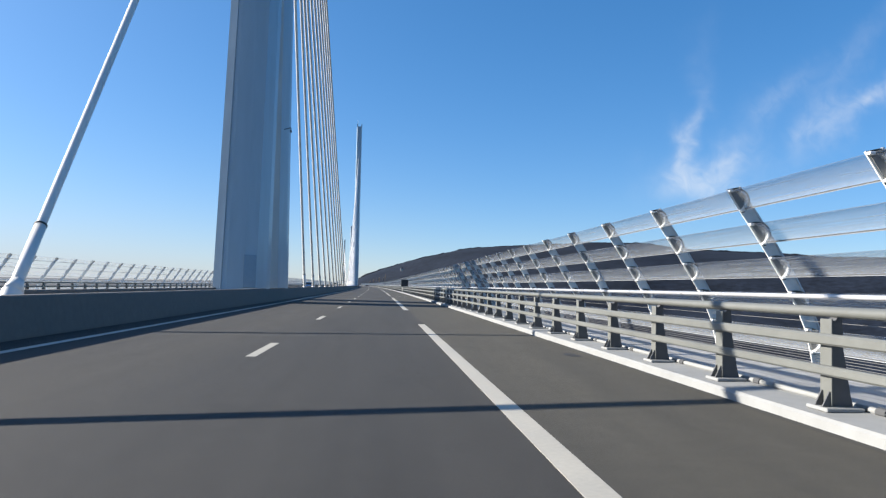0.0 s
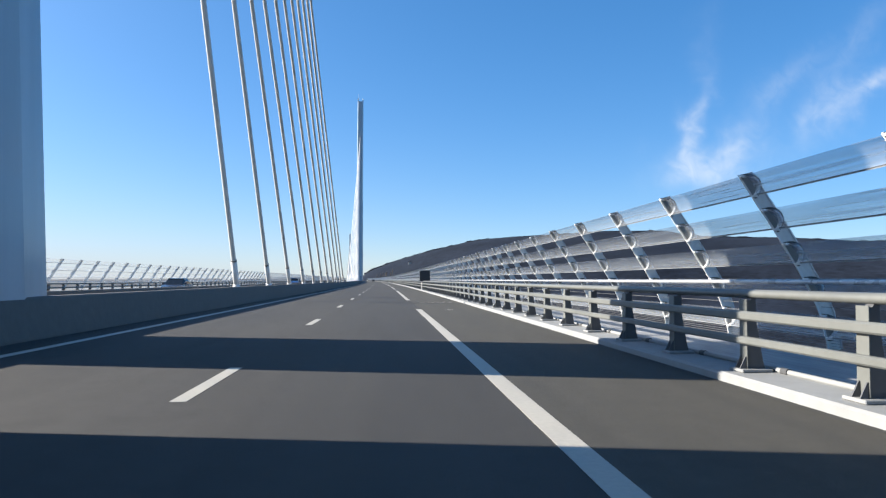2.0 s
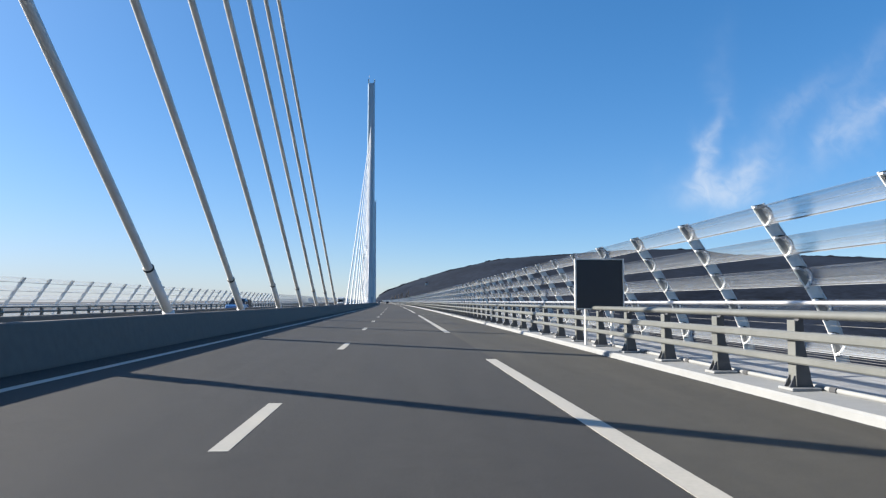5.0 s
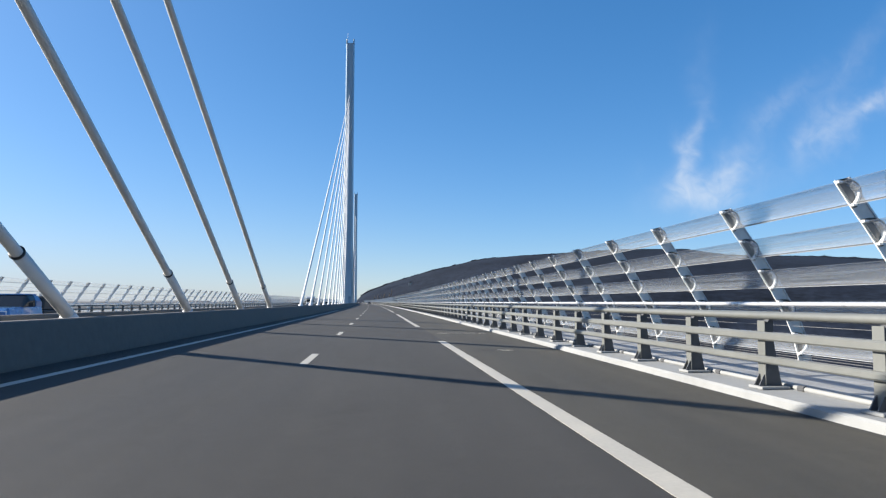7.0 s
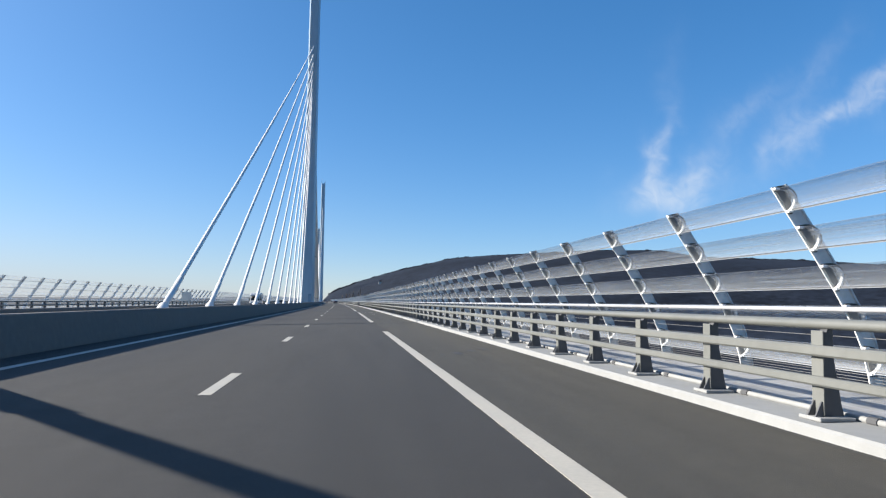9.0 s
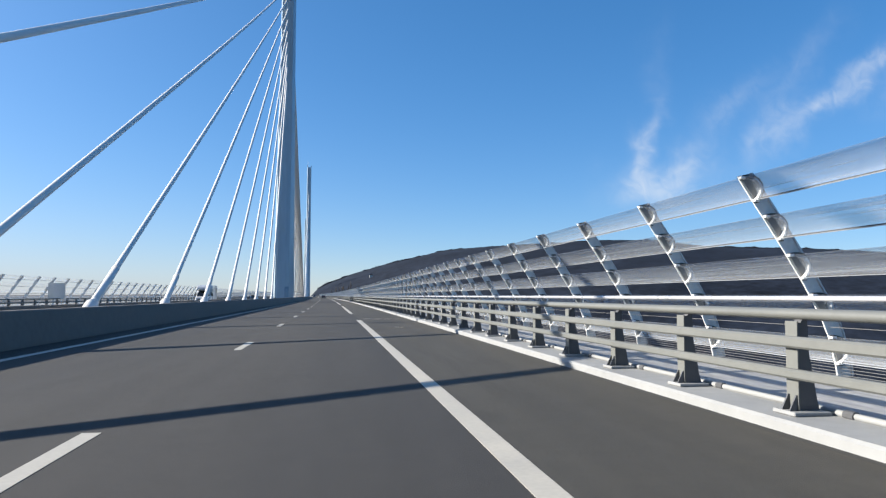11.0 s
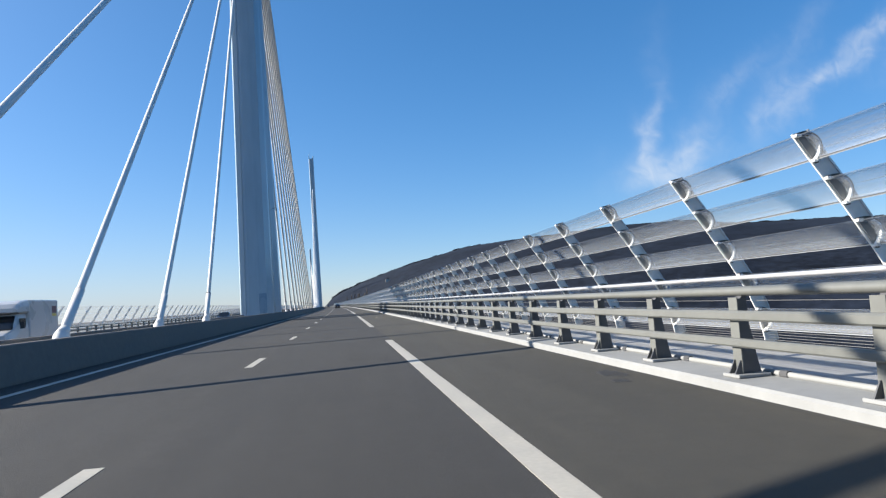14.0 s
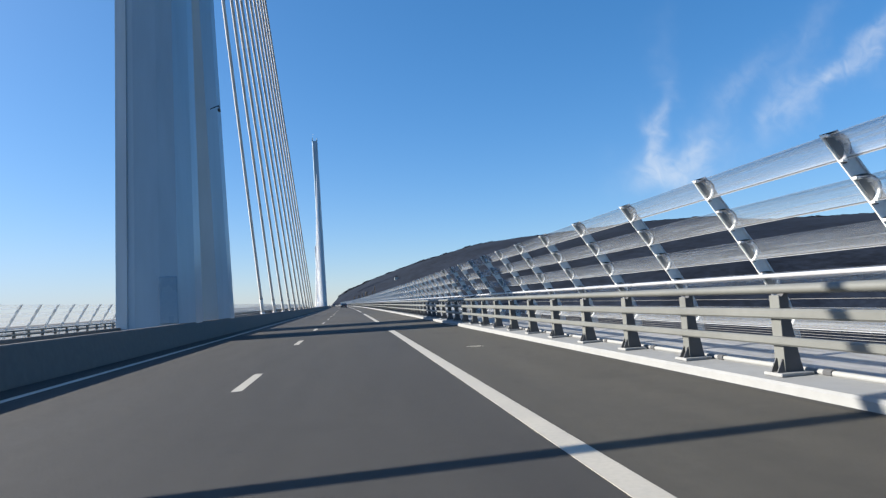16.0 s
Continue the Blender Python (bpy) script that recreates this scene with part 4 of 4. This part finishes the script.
# ---- vehicles ----
def shell(bm, rows):
    """A body lofted through cross-sections: (y, half width at the sill, half width at the top, z of the sill, z of the top)."""
    rings = []
    for y, w0, w1, z0, z1 in rows:
        zm = z0 + (z1 - z0) * 0.55
        ring = [(-w0 * 0.94, z0), (-w0, z0 + 0.12 * (z1 - z0)), (-w0, zm), (-w1, z1 - 0.05 * (z1 - z0)), (-w1 * 0.9, z1), (w1 * 0.9, z1), (w1, z1 - 0.05 * (z1 - z0)), (w0, zm), (w0, z0 + 0.12 * (z1 - z0)), (w0 * 0.94, z0)]
        rings.append([bm.verts.new((x, y, z)) for x, z in ring])
    n = 10
    for a, b in zip(rings, rings[1:]):
        for j in range(n):
            bm.faces.new((a[j], a[(j + 1) % n], b[(j + 1) % n], b[j]))
    bm.faces.new(rings[0])
    bm.faces.new(rings[-1][::-1])
    bmesh.ops.recalc_face_normals(bm, faces=bm.faces[:])


def wheels(ob, half, ys, r):
    for y in ys:
        for side in (-1, 1):
            bm = bmesh.new()
            tube(bm, (side * (half - 0.2), y, r), (side * half, y, r), r, sides=20)
            w = part("wheel", bm, BLACK, ob, "black rubber tyre", smooth=False)
            bm = bmesh.new()
            tube(bm, (side * (half - 0.02), y, r), (side * (half + 0.012), y, r), r * 0.62, r * 0.5, sides=14)
            part("rim", bm, GALV, w, "grey metal rim")


def plate(name, ob, lo, hi, mat, label="", bevel=0.01):
    bm = bmesh.new()
    box(bm, lo, hi, bevel=bevel)
    return part(name, bm, mat, ob, label)


def car(m, paint, label):
    """A small saloon, its front towards -y, its base on the road."""
    ob = thing("car", label, "car", m)
    bm = bmesh.new()
    shell(bm, [(-2.12, 0.72, 0.66, 0.3, 0.62), (-1.95, 0.84, 0.76, 0.22, 0.74), (-1.1, 0.88, 0.82, 0.2, 0.9), (-0.6, 0.88, 0.84, 0.2, 0.95), (1.2, 0.88, 0.84, 0.2, 0.97), (1.9, 0.87, 0.78, 0.24, 0.92), (2.1, 0.8, 0.7, 0.34, 0.8)])
    part("body", bm, paint, ob)
    bm = bmesh.new()
    shell(bm, [(-0.95, 0.8, 0.74, 0.9, 0.94), (-0.25, 0.78, 0.64, 0.9, 1.38), (0.8, 0.78, 0.64, 0.9, 1.4), (1.55, 0.78, 0.6, 0.9, 1.12), (1.85, 0.76, 0.68, 0.88, 0.93)])
    part("window_band", bm, GLASS_DARK, ob, "dark tinted glass")
    bm = bmesh.new()
    shell(bm, [(-0.3, 0.64, 0.56, 1.375, 1.41), (0.2, 0.66, 0.58, 1.38, 1.44), (0.85, 0.65, 0.56, 1.385, 1.43)])
    part("roof", bm, paint, ob)
    for x in (-0.58, 0.58):
        plate("headlight", ob, (x - 0.16, -2.1, 0.56), (x + 0.16, -1.98, 0.69), LAMP_GLASS, "clear headlight")
        plate("tail_light", ob, (x - 0.15, 2.0, 0.66), (x + 0.15, 2.1, 0.8), RED_GLASS, "red tail light")
        plate("mirror", ob, (x * 1.55 - 0.09, -0.72, 0.94), (x * 1.55 + 0.09, -0.6, 1.08), paint)
    plate("number_plate", ob, (-0.26, 2.08, 0.48), (0.26, 2.115, 0.59), PAINT, "plain white plate")
    wheels(ob, 0.86, (-1.32, 1.32), 0.31)
    return ob


def delivery_van(m):
    """A white van with a box body, its front towards -y."""
    ob = thing("box_van", "white van with a tall box body reaching over the cab", "van", m)
    bm = bmesh.new()
    shell(bm, [(-3.1, 0.86, 0.8, 0.34, 0.95), (-2.95, 0.95, 0.88, 0.28, 1.08), (-2.35, 0.98, 0.92, 0.28, 1.22), (-1.55, 0.98, 0.8, 0.28, 1.98), (-0.9, 0.98, 0.82, 0.28, 2.08), (-0.72, 0.98, 0.84, 0.3, 2.08)])
    part("cab", bm, VAN_WHITE, ob)
    bm = bmesh.new()
    shell(bm, [(-2.42, 0.84, 0.8, 1.22, 1.27), (-1.64, 0.82, 0.72, 1.22, 1.93), (-1.6, 0.8, 0.7, 1.24, 1.9)])
    part("windscreen", bm, GLASS_DARK, ob, "dark windscreen")
    for side in (-1, 1):
        plate("side_window", ob, (side * 0.93 - 0.035, -1.62, 1.24), (side * 0.93 + 0.035, -0.98, 1.78), GLASS_DARK, "dark side window")
        plate("headlight", ob, (side * 0.68 - 0.17, -3.06, 0.72), (side * 0.68 + 0.17, -2.93, 0.98), LAMP_GLASS, "clear headlight")
        plate("mirror", ob, (side * 1.12 - 0.1, -1.85, 1.25), (side * 1.12 + 0.1, -1.72, 1.6), BLACK, "black door mirror")
    plate("grille", ob, (-0.5, -3.14, 0.5), (0.5, -3.07, 0.8), BLACK, "black grille")
    box_body = plate("box_body", ob, (-1.04, -0.7, 0.62), (1.04, 3.2, 2.72), VAN_WHITE, bevel=0.05)
    bm = bmesh.new()
    shell(bm, [(-1.95, 0.94, 0.8, 2.1, 2.3), (-1.75, 1.0, 0.92, 2.05, 2.52), (-1.35, 1.03, 0.98, 2.05, 2.66), (-0.7, 1.04, 1.0, 2.05, 2.71)])
    part("over_cab_box", bm, VAN_WHITE, ob)
    plate("sticker", box_body, (1.04, 2.3, 2.0), (1.046, 2.95, 2.4), STICKER_DARK, "dark red and yellow sticker", 0.0)
    plate("sticker_stripe", box_body, (1.04, 2.3, 1.84), (1.046, 2.95, 1.985), STICKER_YELLOW, "yellow stripe", 0.0)
    plate("chassis", ob, (-0.8, -0.7, 0.4), (0.8, 3.1, 0.615), BLACK)
    wheels(ob, 0.98, (-2.2, 2.05), 0.36)
    return ob


def pickup(m):
    """A light blue pickup with a dark load bed, its front towards -y."""
    ob = thing("pickup_truck", "light blue pickup truck with a dark covered load bed", "pickup truck", m)
    bm = bmesh.new()
    shell(bm, [(-2.6, 0.8, 0.74, 0.42, 0.86), (-2.4, 0.9, 0.84, 0.34, 1.02), (-1.2, 0.93, 0.88, 0.32, 1.08), (-1.15, 0.93, 0.88, 0.32, 1.08)])
    part("bonnet", bm, CAR_BLUE, ob)
    bm = bmesh.new()
    shell(bm, [(-1.14, 0.93, 0.88, 0.32, 1.08), (-0.4, 0.93, 0.88, 0.32, 1.1), (0.55, 0.93, 0.88, 0.32, 1.12), (0.6, 0.93, 0.87, 0.32, 1.12)])
    part("cab", bm, CAR_BLUE, ob)
    bm = bmesh.new()
    shell(bm, [(-1.15, 0.84, 0.8, 1.05, 1.1), (-0.5, 0.83, 0.7, 1.05, 1.6), (0.0, 0.83, 0.7, 1.05, 1.62), (0.05, 0.82, 0.7, 1.06, 1.6)])
    part("window_band", bm, GLASS_DARK, ob, "dark glass")
    bm = bmesh.new()
    shell(bm, [(0.06, 0.85, 0.72, 1.0, 1.63), (0.5, 0.85, 0.72, 1.0, 1.6), (0.66, 0.85, 0.74, 1.0, 1.5)])
    part("rear_cab", bm, CAR_BLUE, ob)
    plate("roof", ob, (-0.68, -0.52, 1.6), (0.68, 0.5, 1.67), CAR_BLUE, "blue roof", 0.03)
    bed = plate("load_bed", ob, (-0.94, 0.72, 0.6), (0.94, 2.7, 0.9), SIGN_DARK, "dark grey load bed", 0.03)
    plate("load", bed, (-0.85, 0.9, 0.9), (0.85, 2.6, 1.58), SIGN_DARK, "dark covered load", 0.06)
    for side in (-1, 1):
        plate("headlight", ob, (side * 0.62 - 0.18, -2.58, 0.7), (side * 0.62 + 0.18, -2.44, 0.9), LAMP_GLASS, "clear headlight")
        plate("mirror", ob, (side * 1.05 - 0.1, -0.9, 1.08), (side * 1.05 + 0.1, -0.78, 1.28), BLACK)
    wheels(ob, 0.94, (-1.75, 1.75), 0.37)
    return ob


delivery_van(deck(301.0, -8.45, fall(-8.45)))
pickup(deck(139.6, -8.45, fall(-8.45)))
car(deck(55.8, -8.45, fall(-8.45)), CAR_NAVY, "dark blue saloon car on the far carriageway")
car(deck(372.0, -8.45, fall(-8.45)), CAR_BLACK, "black saloon car behind the white van")
car(deck(520, 8.2) @ Matrix.Rotation(math.pi, 4, "Z"), CAR_BLACK, "black saloon car far ahead in the lane")
car(deck(745, 5.0) @ Matrix.Rotation(math.pi, 4, "Z"), CAR_NAVY, "dark blue saloon car far ahead in the fast lane")
